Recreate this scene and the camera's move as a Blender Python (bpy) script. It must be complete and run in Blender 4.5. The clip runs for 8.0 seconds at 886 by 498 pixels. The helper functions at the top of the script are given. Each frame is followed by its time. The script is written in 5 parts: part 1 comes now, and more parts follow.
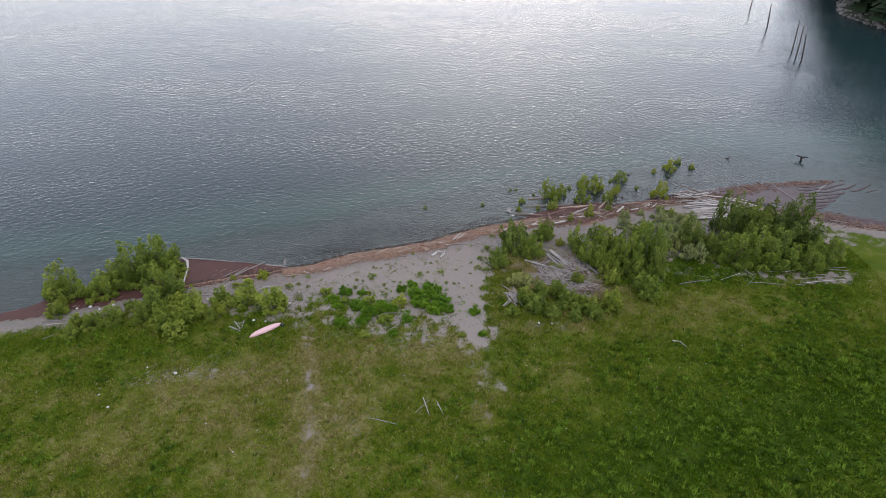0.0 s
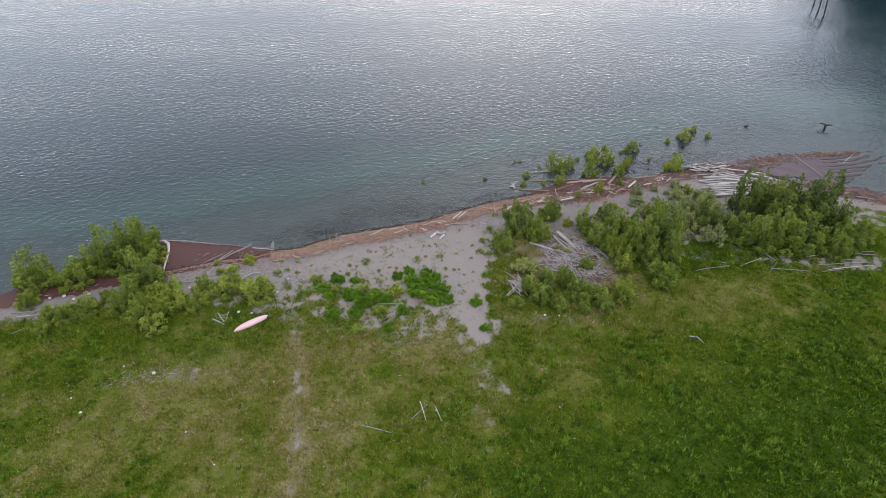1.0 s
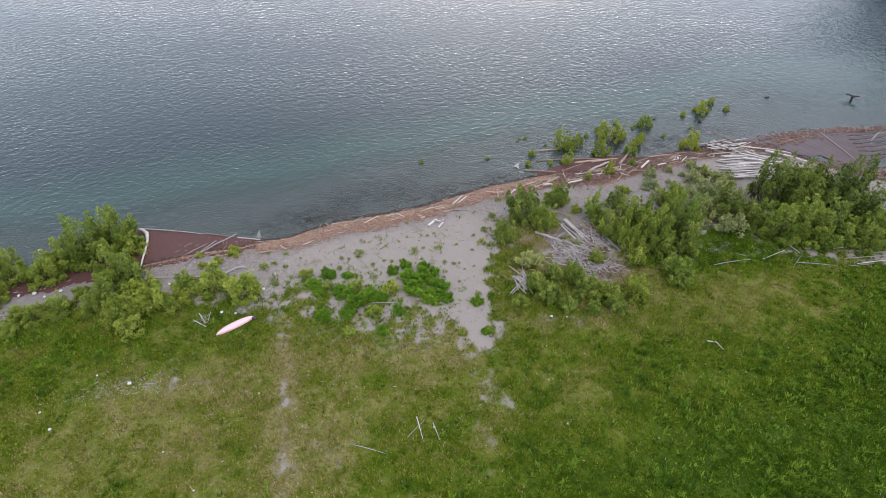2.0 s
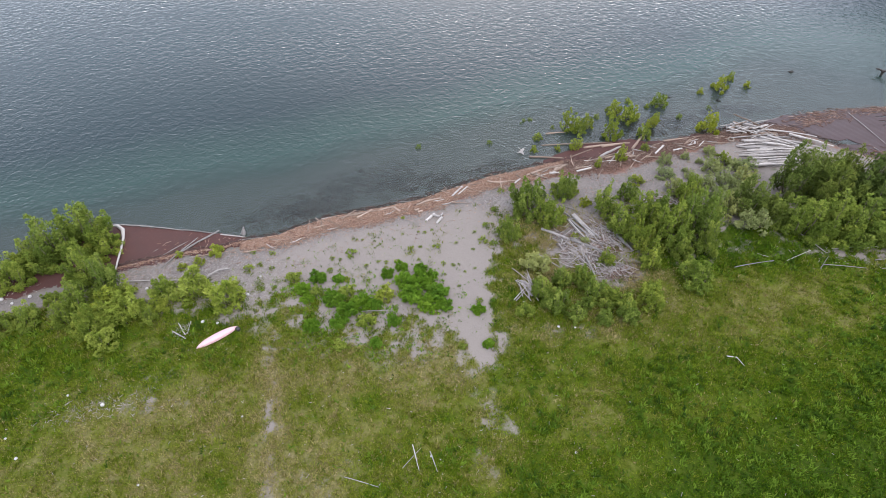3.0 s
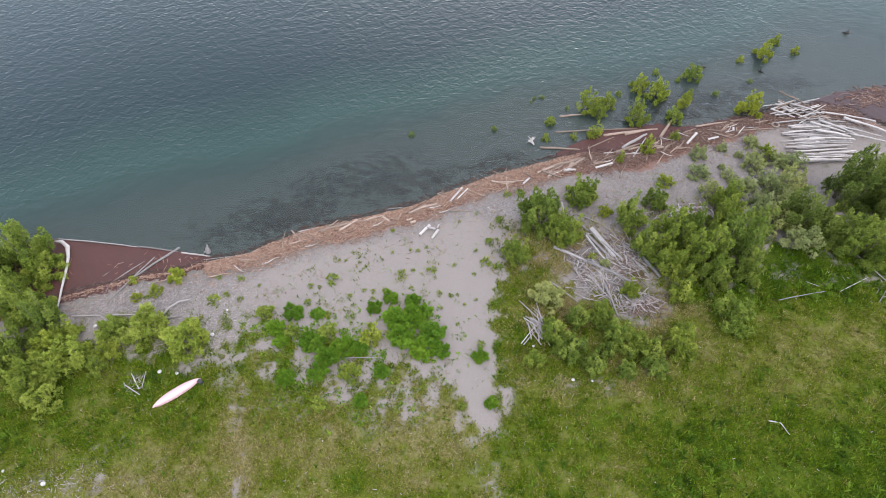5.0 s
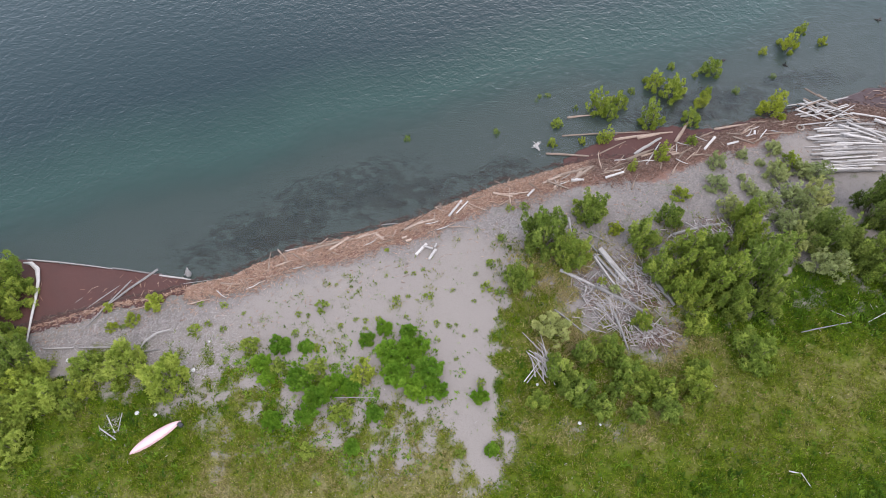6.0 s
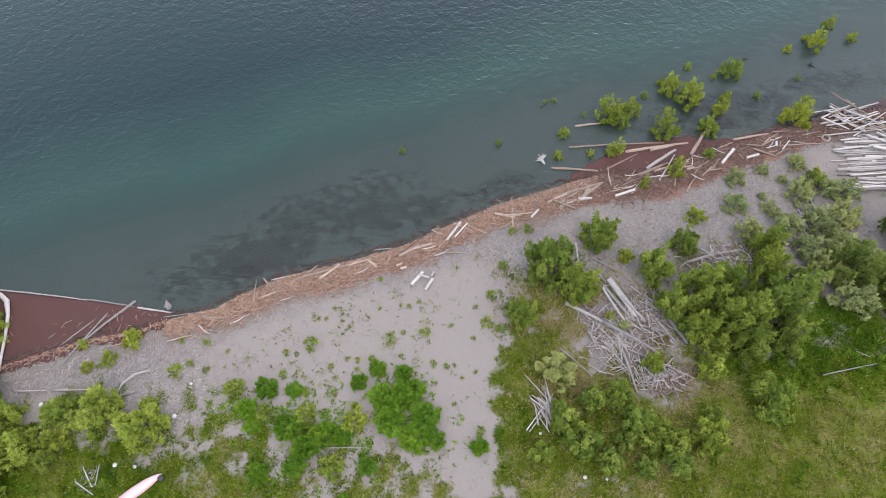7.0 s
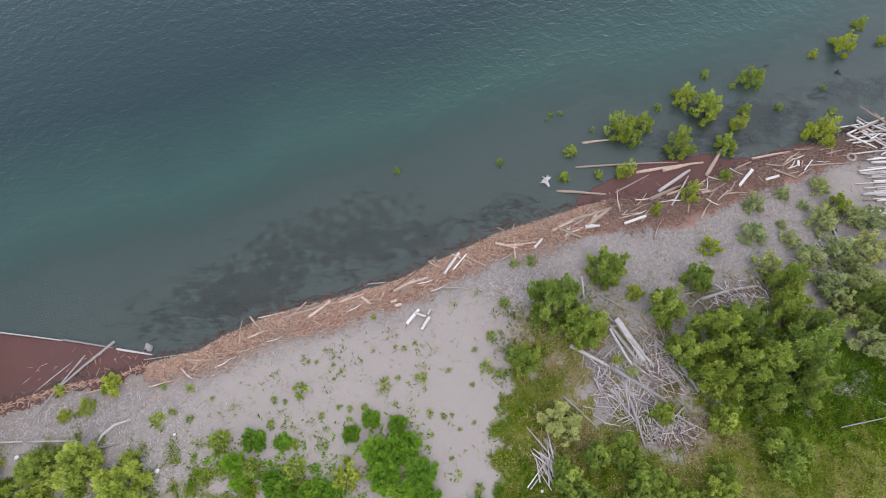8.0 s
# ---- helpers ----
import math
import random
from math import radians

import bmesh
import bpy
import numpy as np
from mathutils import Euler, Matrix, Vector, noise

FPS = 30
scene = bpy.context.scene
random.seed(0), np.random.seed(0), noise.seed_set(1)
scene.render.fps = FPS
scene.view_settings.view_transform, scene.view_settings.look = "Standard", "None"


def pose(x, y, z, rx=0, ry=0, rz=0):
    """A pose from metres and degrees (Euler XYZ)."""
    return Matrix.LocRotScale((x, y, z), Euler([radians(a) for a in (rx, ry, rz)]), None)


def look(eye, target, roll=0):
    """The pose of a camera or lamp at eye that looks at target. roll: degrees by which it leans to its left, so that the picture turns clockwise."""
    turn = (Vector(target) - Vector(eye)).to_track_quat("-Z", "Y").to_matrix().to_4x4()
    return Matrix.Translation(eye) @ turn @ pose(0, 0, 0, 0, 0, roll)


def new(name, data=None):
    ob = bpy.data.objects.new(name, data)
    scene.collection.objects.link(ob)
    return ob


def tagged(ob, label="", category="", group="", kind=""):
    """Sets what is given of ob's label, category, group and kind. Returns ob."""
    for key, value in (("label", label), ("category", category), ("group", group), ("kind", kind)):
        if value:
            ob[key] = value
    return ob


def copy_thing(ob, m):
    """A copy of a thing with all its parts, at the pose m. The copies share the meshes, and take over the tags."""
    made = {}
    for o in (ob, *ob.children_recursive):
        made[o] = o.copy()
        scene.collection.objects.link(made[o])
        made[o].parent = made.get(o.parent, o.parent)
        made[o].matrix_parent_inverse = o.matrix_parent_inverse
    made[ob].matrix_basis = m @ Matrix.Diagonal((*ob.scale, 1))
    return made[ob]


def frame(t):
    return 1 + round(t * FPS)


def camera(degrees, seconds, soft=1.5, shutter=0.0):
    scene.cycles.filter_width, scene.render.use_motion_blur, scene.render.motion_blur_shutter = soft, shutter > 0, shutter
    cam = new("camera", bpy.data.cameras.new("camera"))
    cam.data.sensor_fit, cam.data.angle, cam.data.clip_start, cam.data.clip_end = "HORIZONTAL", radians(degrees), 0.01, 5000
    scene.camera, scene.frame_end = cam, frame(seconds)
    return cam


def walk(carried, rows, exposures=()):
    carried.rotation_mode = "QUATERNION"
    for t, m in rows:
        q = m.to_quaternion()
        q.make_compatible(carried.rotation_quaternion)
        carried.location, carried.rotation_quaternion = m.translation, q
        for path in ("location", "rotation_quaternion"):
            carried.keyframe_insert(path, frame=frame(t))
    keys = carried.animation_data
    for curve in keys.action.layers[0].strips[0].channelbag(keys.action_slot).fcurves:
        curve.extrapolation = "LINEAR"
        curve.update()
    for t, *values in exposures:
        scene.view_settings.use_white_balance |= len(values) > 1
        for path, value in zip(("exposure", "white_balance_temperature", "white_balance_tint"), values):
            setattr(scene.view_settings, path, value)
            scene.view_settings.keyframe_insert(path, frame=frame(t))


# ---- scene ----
cam = camera(70.0, 8.0, soft=0.9)
PATH = [
    (0.0, (0.000, 0.000, 47.279), (-0.005, 33.728, 25.774), 0.35),
    (0.5, (0.090, 3.425, 47.269), (0.066, 36.309, 24.495), 0.33),
    (1.0, (0.179, 6.869, 47.259), (0.139, 38.880, 23.274), 0.31),
    (1.5, (0.269, 10.330, 47.250), (0.212, 41.441, 22.108), 0.29),
    (2.0, (0.358, 13.809, 47.240), (0.286, 43.993, 20.993), 0.27),
    (2.5, (0.448, 17.306, 47.230), (0.362, 46.537, 19.926), 0.25),
    (3.0, (0.537, 20.821, 47.220), (0.438, 49.073, 18.904), 0.22),
    (3.5, (0.627, 24.354, 47.211), (0.516, 51.599, 17.925), 0.20),
    (4.0, (0.716, 27.905, 47.201), (0.595, 54.115, 16.985), 0.18),
    (4.5, (0.806, 31.473, 47.191), (0.676, 56.620, 16.084), 0.16),
    (5.0, (0.895, 35.060, 47.181), (0.757, 59.110, 15.220), 0.14),
    (5.5, (0.985, 38.665, 47.172), (0.841, 61.585, 14.390), 0.12),
    (6.0, (1.075, 42.287, 47.162), (0.925, 64.042, 13.596), 0.10),
    (6.5, (1.164, 45.928, 47.152), (1.012, 66.478, 12.835), 0.08),
    (7.0, (1.254, 49.586, 47.143), (1.100, 68.889, 12.109), 0.06),
    (7.5, (1.343, 53.262, 47.133), (1.189, 71.274, 11.418), 0.04),
    (8.0, (1.433, 56.956, 47.123), (1.281, 73.629, 10.764), 0.02),
]
walk(cam, [(t, look(eye, target, roll)) for t, eye, target, roll in PATH],
     [(0.0, -0.42), (1.5, -0.05), (3.0, 0.21), (4.5, 0.32), (6.0, 0.27), (8.0, 0.27)])

# ---- light: a bright overcast sky, the sun behind thin cloud ----
SUN_UP, SUN_TURN = 62.0, 150.0         # elevation; degrees to the right of straight ahead
world = bpy.data.worlds.new("overcast")
scene.world = world
world.use_nodes = True
wn, wl = world.node_tree.nodes, world.node_tree.links
sky = wn.new("ShaderNodeTexSky")
sky.sky_type, sky.sun_disc = "NISHITA", False
sky.sun_elevation, sky.sun_rotation = radians(SUN_UP), radians(SUN_TURN)
sky.air_density, sky.dust_density, sky.ozone_density = 1.0, 1.0, 1.0
low_sky = wn.new("ShaderNodeTexSky")         # second sky, low sun ahead, added so the far water mirrors brighter
low_sky.sky_type, low_sky.sun_disc, low_sky.sun_elevation = "NISHITA", False, radians(24)
low_sky.sun_rotation = radians(3)
low_sky.air_density, low_sky.dust_density, low_sky.ozone_density = 1.0, 0.5, 1.0
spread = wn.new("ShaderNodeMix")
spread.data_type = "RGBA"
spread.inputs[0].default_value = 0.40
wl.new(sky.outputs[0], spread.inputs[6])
wl.new(low_sky.outputs[0], spread.inputs[7])
pale = wn.new("ShaderNodeHueSaturation")
pale.inputs["Saturation"].default_value = 0.4
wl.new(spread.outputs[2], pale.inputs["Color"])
deck = wn.new("ShaderNodeMix")            # the cloud layer evens the sky out
deck.data_type = "RGBA"
deck.inputs[0].default_value = 0.1
deck.inputs[7].default_value = (5.5, 6.0, 6.8, 1)
cool = wn.new("ShaderNodeMix")
cool.data_type, cool.blend_type = "RGBA", "MULTIPLY"
cool.inputs[0].default_value = 1.0
cool.inputs[7].default_value = (1.04, 1.0, 1.06, 1)
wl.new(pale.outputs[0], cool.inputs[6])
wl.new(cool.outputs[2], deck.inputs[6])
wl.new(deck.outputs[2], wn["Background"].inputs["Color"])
wn["Background"].inputs["Strength"].default_value = 0.50
sun = new("sun", bpy.data.lights.new("sun", "SUN"))
sun.data.energy, sun.data.angle, sun.data.color = 0.9, radians(24), (1.0, 0.90, 0.74)
SUN_DIR = Vector((math.sin(radians(SUN_TURN)) * math.cos(radians(SUN_UP)), math.cos(radians(SUN_TURN)) * math.cos(radians(SUN_UP)), math.sin(radians(SUN_UP))))
sun.matrix_world = look(SUN_DIR * 300, (0, 0, 0))


# ---- materials ----
def tree_of(name):
    m = bpy.data.materials.new(name)
    m.use_nodes = True
    return m, m.node_tree.nodes, m.node_tree.links, m.node_tree.nodes["Principled BSDF"]


def coords(n, l, scale=(1, 1, 1), turn=0.0):
    geo, mp = n.new("ShaderNodeNewGeometry"), n.new("ShaderNodeMapping")
    mp.inputs["Scale"].default_value, mp.inputs["Rotation"].default_value = scale, (0, 0, radians(turn))
    l.new(geo.outputs["Position"], mp.inputs["Vector"])
    return mp.outputs[0]


def local(n, l, scale=(1, 1, 1)):
    tc, mp = n.new("ShaderNodeTexCoord"), n.new("ShaderNodeMapping")
    mp.inputs["Scale"].default_value = scale
    l.new(tc.outputs["Object"], mp.inputs["Vector"])
    return mp.outputs[0]


def grain(n, l, vec, scale, detail=4.0, rough=0.6, warp=0.0):
    t = n.new("ShaderNodeTexNoise")
    t.inputs["Scale"].default_value, t.inputs["Detail"].default_value = scale, detail
    t.inputs["Roughness"].default_value, t.inputs["Distortion"].default_value = rough, warp
    l.new(vec, t.inputs["Vector"])
    return t.outputs["Fac"]


def ramp(n, l, fac, *stops):
    r = n.new("ShaderNodeValToRGB")
    e = r.color_ramp.elements
    while len(e) < len(stops):
        e.new(0.5)
    for k, (pos, col) in zip(e, stops):
        k.position, k.color = pos, (*col, 1) if len(col) == 3 else (col[0],) * 3 + (1,)
    l.new(fac, r.inputs["Fac"])
    return r.outputs["Color"]


def blend(n, l, fac, a, b, mode="MIX"):
    x = n.new("ShaderNodeMix")
    x.data_type, x.blend_type = "RGBA", mode
    for sock, v in ((x.inputs[0], fac), (x.inputs[6], a), (x.inputs[7], b)):
        if isinstance(v, (int, float)):
            sock.default_value = v
        elif isinstance(v, tuple):
            sock.default_value = (*v, 1)
        else:
            l.new(v, sock)
    return x.outputs[2]


def calc(n, l, op, a, b=0.0):
    x = n.new("ShaderNodeMath")
    x.operation, x.use_clamp = op, False
    for sock, v in zip(x.inputs, (a, b)):
        if isinstance(v, (int, float)):
            sock.default_value = v
        else:
            l.new(v, sock)
    return x.outputs[0]


def bump(n, l, b, fac, strength, distance):
    k = n.new("ShaderNodeBump")
    k.inputs["Strength"].default_value, k.inputs["Distance"].default_value = strength, distance
    l.new(fac, k.inputs["Height"])
    l.new(k.outputs[0], b.inputs["Normal"])


def turf_colour(n, l, tone, vary):
    """Grass from lush dark green (tone 0) over bright green to straw (tone 1)."""
    low = ramp(n, l, tone, (0.0, (0.0128, 0.0368, 0.0016)), (0.35, (0.0384, 0.0704, 0.0032)), (0.65, (0.076, 0.0896, 0.008)), (1.0, (0.16, 0.128, 0.048)))
    high = ramp(n, l, tone, (0.0, (0.06, 0.132, 0.0048)), (0.35, (0.136, 0.2, 0.0088)), (0.65, (0.224, 0.248, 0.032)), (1.0, (0.368, 0.308, 0.152)))
    return blend(n, l, vary, low, high)


def grass_material():
    m, n, l, b = tree_of("grass_blade")
    geo, tone = n.new("ShaderNodeNewGeometry"), n.new("ShaderNodeAttribute")
    tone.attribute_name = "tone"
    col = turf_colour(n, l, tone.outputs["Fac"], geo.outputs["Random Per Island"])
    l.new(col, b.inputs["Base Color"])
    b.inputs["Roughness"].default_value = 0.7
    b.inputs["Specular IOR Level"].default_value = 0.04
    tr, mx = n.new("ShaderNodeBsdfTranslucent"), n.new("ShaderNodeMixShader")
    l.new(col, tr.inputs[0])
    mx.inputs[0].default_value = 0.35
    l.new(b.outputs[0], mx.inputs[1])
    l.new(tr.outputs[0], mx.inputs[2])
    l.new(mx.outputs[0], n["Material Output"].inputs["Surface"])
    return m


def ground_material():
    m, n, l, b = tree_of("shore_ground")
    pos = coords(n, l)
    at = n.new("ShaderNodeAttribute")
    at.attribute_name = "cover"
    sp = n.new("ShaderNodeSeparateColor")
    l.new(at.outputs["Color"], sp.inputs[0])
    fine, mid, wide = grain(n, l, pos, 9.0, 6, 0.75), grain(n, l, pos, 1.1, 5, 0.6), grain(n, l, pos, 0.14, 4, 0.55)
    sand = blend(n, l, fine, (0.145, 0.128, 0.113), (0.258, 0.231, 0.205))
    sand = blend(n, l, ramp(n, l, mid, (0.35, (0,)), (0.7, (1,))), sand, (0.208, 0.186, 0.164), "MIX")
    pebbles = n.new("ShaderNodeTexVoronoi")
    pebbles.inputs["Scale"].default_value = 7.0
    l.new(pos, pebbles.inputs["Vector"])
    sand = blend(n, l, ramp(n, l, pebbles.outputs["Distance"], (0.06, (0.55,)), (0.16, (0,))), sand, (0.24, 0.224, 0.208))
    tone = n.new("ShaderNodeAttribute")
    tone.attribute_name = "tone"
    specks = grain(n, l, pos, 26.0, 2, 0.5)
    sand = blend(n, l, ramp(n, l, specks, (0.58, (0,)), (0.68, (0.7,))), sand, (0.076, 0.064, 0.056))
    sand = blend(n, l, ramp(n, l, wide, (0.38, (0.35,)), (0.6, (0,))), sand, (0.188, 0.164, 0.152))
    gv = n.new("ShaderNodeAttribute")
    gv.attribute_name = "gravel"
    shingle = blend(n, l, ramp(n, l, pebbles.outputs["Color"], (0.0, (0.0,)), (1.0, (1.0,))), (0.105, 0.094, 0.088), (0.235, 0.214, 0.200))
    shingle = blend(n, l, ramp(n, l, specks, (0.5, (0,)), (0.62, (0.8,))), shingle, (0.056, 0.048, 0.044))
    loose = calc(n, l, "ADD", gv.outputs["Fac"], calc(n, l, "MULTIPLY", calc(n, l, "SUBTRACT", calc(n, l, "ADD", mid, fine), 1.0), 0.9))
    sand = blend(n, l, ramp(n, l, loose, (0.3, (0,)), (0.75, (0.7,))), sand, shingle)
    turf = blend(n, l, 0.5, turf_colour(n, l, tone.outputs["Fac"], calc(n, l, "MULTIPLY", fine, 0.55)), (0.032, 0.036, 0.008))
    crisp = ramp(n, l, grain(n, l, pos, 6.0, 6, 0.85), (0.36, (0,)), (0.62, (1,)))
    dry = blend(n, l, crisp, (0.055, 0.050, 0.018), (0.235, 0.200, 0.105))
    turf = blend(n, l, calc(n, l, "MULTIPLY", crisp, 0.45), turf, blend(n, l, 1.0, turf, (1.9, 1.8, 1.9), "MULTIPLY"))
    turf = blend(n, l, ramp(n, l, calc(n, l, "ADD", calc(n, l, "MULTIPLY", mid, 0.6), calc(n, l, "MULTIPLY", tone.outputs["Fac"], 0.5)), (0.50, (0,)), (0.78, (0.75,))), turf, dry)
    edge = calc(n, l, "ADD", sp.outputs[0], calc(n, l, "MULTIPLY", calc(n, l, "SUBTRACT", calc(n, l, "ADD", mid, fine), 1.0), 1.1))
    col = blend(n, l, ramp(n, l, edge, (0.30, (0,)), (0.75, (1,))), sand, turf)
    bark = blend(n, l, fine, (0.075, 0.041, 0.032), (0.25, 0.140, 0.102))
    edge2 = calc(n, l, "ADD", sp.outputs[1], calc(n, l, "MULTIPLY", calc(n, l, "SUBTRACT", calc(n, l, "ADD", mid, fine), 1.0), 0.7))
    col = blend(n, l, ramp(n, l, edge2, (0.42, (0,)), (0.66, (0.9,))), col, bark)
    # wet where the lake reaches
    sep = n.new("ShaderNodeSeparateXYZ")
    l.new(pos, sep.inputs[0])
    wet = n.new("ShaderNodeMapRange")
    wet.inputs["From Min"].default_value, wet.inputs["From Max"].default_value = 0.10, 0.0
    l.new(calc(n, l, "ADD", sep.outputs["Z"], calc(n, l, "MULTIPLY", calc(n, l, "SUBTRACT", mid, 0.5), 0.12)), wet.inputs["Value"])
    col = blend(n, l, wet.outputs[0], col, blend(n, l, fine, (0.074, 0.073, 0.065), (0.185, 0.170, 0.150)))
    # dark water weed and sunken bark on the bed
    weed = blend(n, l, fine, (0.030, 0.019, 0.014), (0.095, 0.060, 0.045))
    edge3 = calc(n, l, "ADD", sp.outputs[2], calc(n, l, "MULTIPLY", calc(n, l, "SUBTRACT", calc(n, l, "ADD", mid, grain(n, l, coords(n, l, (0.7, 3.2, 1), 40), 1.6, 5, 0.75)), 1.0), 2.0))
    col = blend(n, l, ramp(n, l, edge3, (0.42, (0,)), (0.8, (0.75,))), col, weed)
    l.new(col, b.inputs["Base Color"])
    b.inputs["Roughness"].default_value = 0.95
    b.inputs["Specular IOR Level"].default_value = 0.05
    bump(n, l, b, calc(n, l, "ADD", fine, mid), 0.6, 0.06)
    return m


def water_material():
    """Clear at the edge, silty and green where it is deep, under a wind-rippled surface."""
    m, n, l, b = tree_of("lake_water")
    n.remove(b)
    at = n.new("ShaderNodeAttribute")
    at.attribute_name = "silt"
    clear, body, gloss = n.new("ShaderNodeBsdfTransparent"), n.new("ShaderNodeBsdfDiffuse"), n.new("ShaderNodeBsdfGlossy")
    clear.inputs[0].default_value = (0.76, 0.85, 0.84, 1)
    gloss.inputs["Roughness"].default_value = 0.12
    # last stop lighter again: far-off sky reflection put into the body colour
    deep = ramp(n, l, at.outputs["Fac"], (0.0, (0.040, 0.064, 0.060)), (0.4, (0.022, 0.049, 0.041)), (0.62, (0.014, 0.036, 0.031)), (0.9, (0.008, 0.022, 0.024)), (1.0, (0.012, 0.028, 0.030)))
    l.new(deep, body.inputs[0])
    fres = n.new("ShaderNodeFresnel")
    fres.inputs["IOR"].default_value = 1.333
    under, top = n.new("ShaderNodeMixShader"), n.new("ShaderNodeMixShader")
    l.new(ramp(n, l, at.outputs["Fac"], (0.0, (0.22,)), (0.28, (0.42,)), (0.5, (1.0,))), under.inputs[0])
    l.new(clear.outputs[0], under.inputs[1])
    l.new(body.outputs[0], under.inputs[2])
    l.new(fres.outputs[0], top.inputs[0])
    l.new(under.outputs[0], top.inputs[1])
    l.new(gloss.outputs[0], top.inputs[2])
    l.new(top.outputs[0], n["Material Output"].inputs["Surface"])
    # ripples: wind comes along the shore
    big = grain(n, l, coords(n, l, (1.05, 1.3, 1), -28), 1.0, 3, 0.5, 0.6)
    small = grain(n, l, coords(n, l, (1.0, 1.6, 1), -40), 2.2, 2, 0.5, 0.4)
    gust = ramp(n, l, grain(n, l, coords(n, l, (0.018, 0.04, 1), -18), 1.0, 3, 0.5), (0.35, (0.5,)), (0.65, (1.0,)))
    calm = calc(n, l, "ADD", calc(n, l, "MULTIPLY", calc(n, l, "MINIMUM", calc(n, l, "MULTIPLY", at.outputs["Fac"], 1.7), 1.0), 0.12), 0.88)
    h = calc(n, l, "ADD", calc(n, l, "MULTIPLY", big, 0.6), calc(n, l, "MULTIPLY", small, 0.22))
    k = n.new("ShaderNodeBump")
    k.inputs["Distance"].default_value = 0.2
    wind = n.new("ShaderNodeAttribute")
    wind.attribute_name = "wind"
    l.new(calc(n, l, "MULTIPLY", calc(n, l, "MULTIPLY", gust, calm), wind.outputs["Fac"]), k.inputs["Strength"])
    l.new(h, k.inputs["Height"])
    for s in (gloss, fres, body):
        l.new(k.outputs[0], s.inputs["Normal"])
    return m


def leaf_material(name, dark, light, tip, through_leaf=0.25):
    m, n, l, b = tree_of(name)
    geo, plume = n.new("ShaderNodeNewGeometry"), n.new("ShaderNodeAttribute")
    plume.attribute_name = "plume"
    mixed = calc(n, l, "ADD", calc(n, l, "MULTIPLY", geo.outputs["Random Per Island"], 0.18), calc(n, l, "MULTIPLY", plume.outputs["Fac"], 0.82))
    col = ramp(n, l, mixed, (0.1, dark), (0.5, light), (0.95, tip))
    col = blend(n, l, ramp(n, l, grain(n, l, coords(n, l), 0.5, 3), (0.35, (0,)), (0.7, (0.4,))), col, tuple(0.8 * c for c in light))
    info = n.new("ShaderNodeObjectInfo")
    col = blend(n, l, 1.0, col, ramp(n, l, info.outputs["Random"], (0.0, (0.8, 0.84, 0.88)), (0.5, (1.0, 1.0, 0.97)), (1.0, (1.12, 1.06, 0.9))), "MULTIPLY")
    l.new(col, b.inputs["Base Color"])
    b.inputs["Roughness"].default_value = 0.6
    b.inputs["Specular IOR Level"].default_value = 0.08
    tr, mx = n.new("ShaderNodeBsdfTranslucent"), n.new("ShaderNodeMixShader")
    l.new(col, tr.inputs[0])
    mx.inputs[0].default_value = through_leaf
    l.new(b.outputs[0], mx.inputs[1])
    l.new(tr.outputs[0], mx.inputs[2])
    l.new(mx.outputs[0], n["Material Output"].inputs["Surface"])
    return m


def wood_material(name, dark, light, stain, by_piece=0.5, rough=0.85):
    """Weathered wood: long grain, stains, and a tone of its own for each piece."""
    m, n, l, b = tree_of(name)
    vec = local(n, l, (1.2, 9, 9))
    g = grain(n, l, vec, 3.0, 6, 0.7, 0.3)
    col = blend(n, l, ramp(n, l, g, (0.3, (0,)), (0.7, (1,))), dark, light)
    col = blend(n, l, ramp(n, l, grain(n, l, coords(n, l), 1.7, 3), (0.48, (0,)), (0.7, (0.7,))), col, stain)
    info = n.new("ShaderNodeObjectInfo")
    tone = ramp(n, l, info.outputs["Random"], (0.0, (1 - by_piece,)), (1.0, (1.0,)))
    l.new(blend(n, l, 1.0, col, tone, "MULTIPLY"), b.inputs["Base Color"])
    b.inputs["Roughness"].default_value = rough
    bump(n, l, b, g, 0.7, 0.02)
    return m


def chips_material(name, *tones):
    m, n, l, b = tree_of(name)
    geo = n.new("ShaderNodeNewGeometry")
    stops = [(i / max(1, len(tones) - 1), t) for i, t in enumerate(tones)]
    col = ramp(n, l, geo.outputs["Random Per Island"], *stops)
    col = blend(n, l, grain(n, l, coords(n, l), 6.0, 4), col, tuple(0.6 * c for c in tones[len(tones) // 2]))
    l.new(col, b.inputs["Base Color"])
    b.inputs["Roughness"].default_value = 0.9
    return m


def plain_material(name, dark, light, scale=4.0, rough=0.7, depth=0.02):
    m, n, l, b = tree_of(name)
    f = calc(n, l, "ADD", calc(n, l, "MULTIPLY", grain(n, l, local(n, l), scale, 5, 0.65), 0.6), calc(n, l, "MULTIPLY", grain(n, l, local(n, l), scale * 0.22, 3), 0.4))
    l.new(blend(n, l, ramp(n, l, f, (0.35, (0,)), (0.65, (1,))), dark, light), b.inputs["Base Color"])
    b.inputs["Roughness"].default_value = rough
    bump(n, l, b, f, 0.5, depth)
    return m


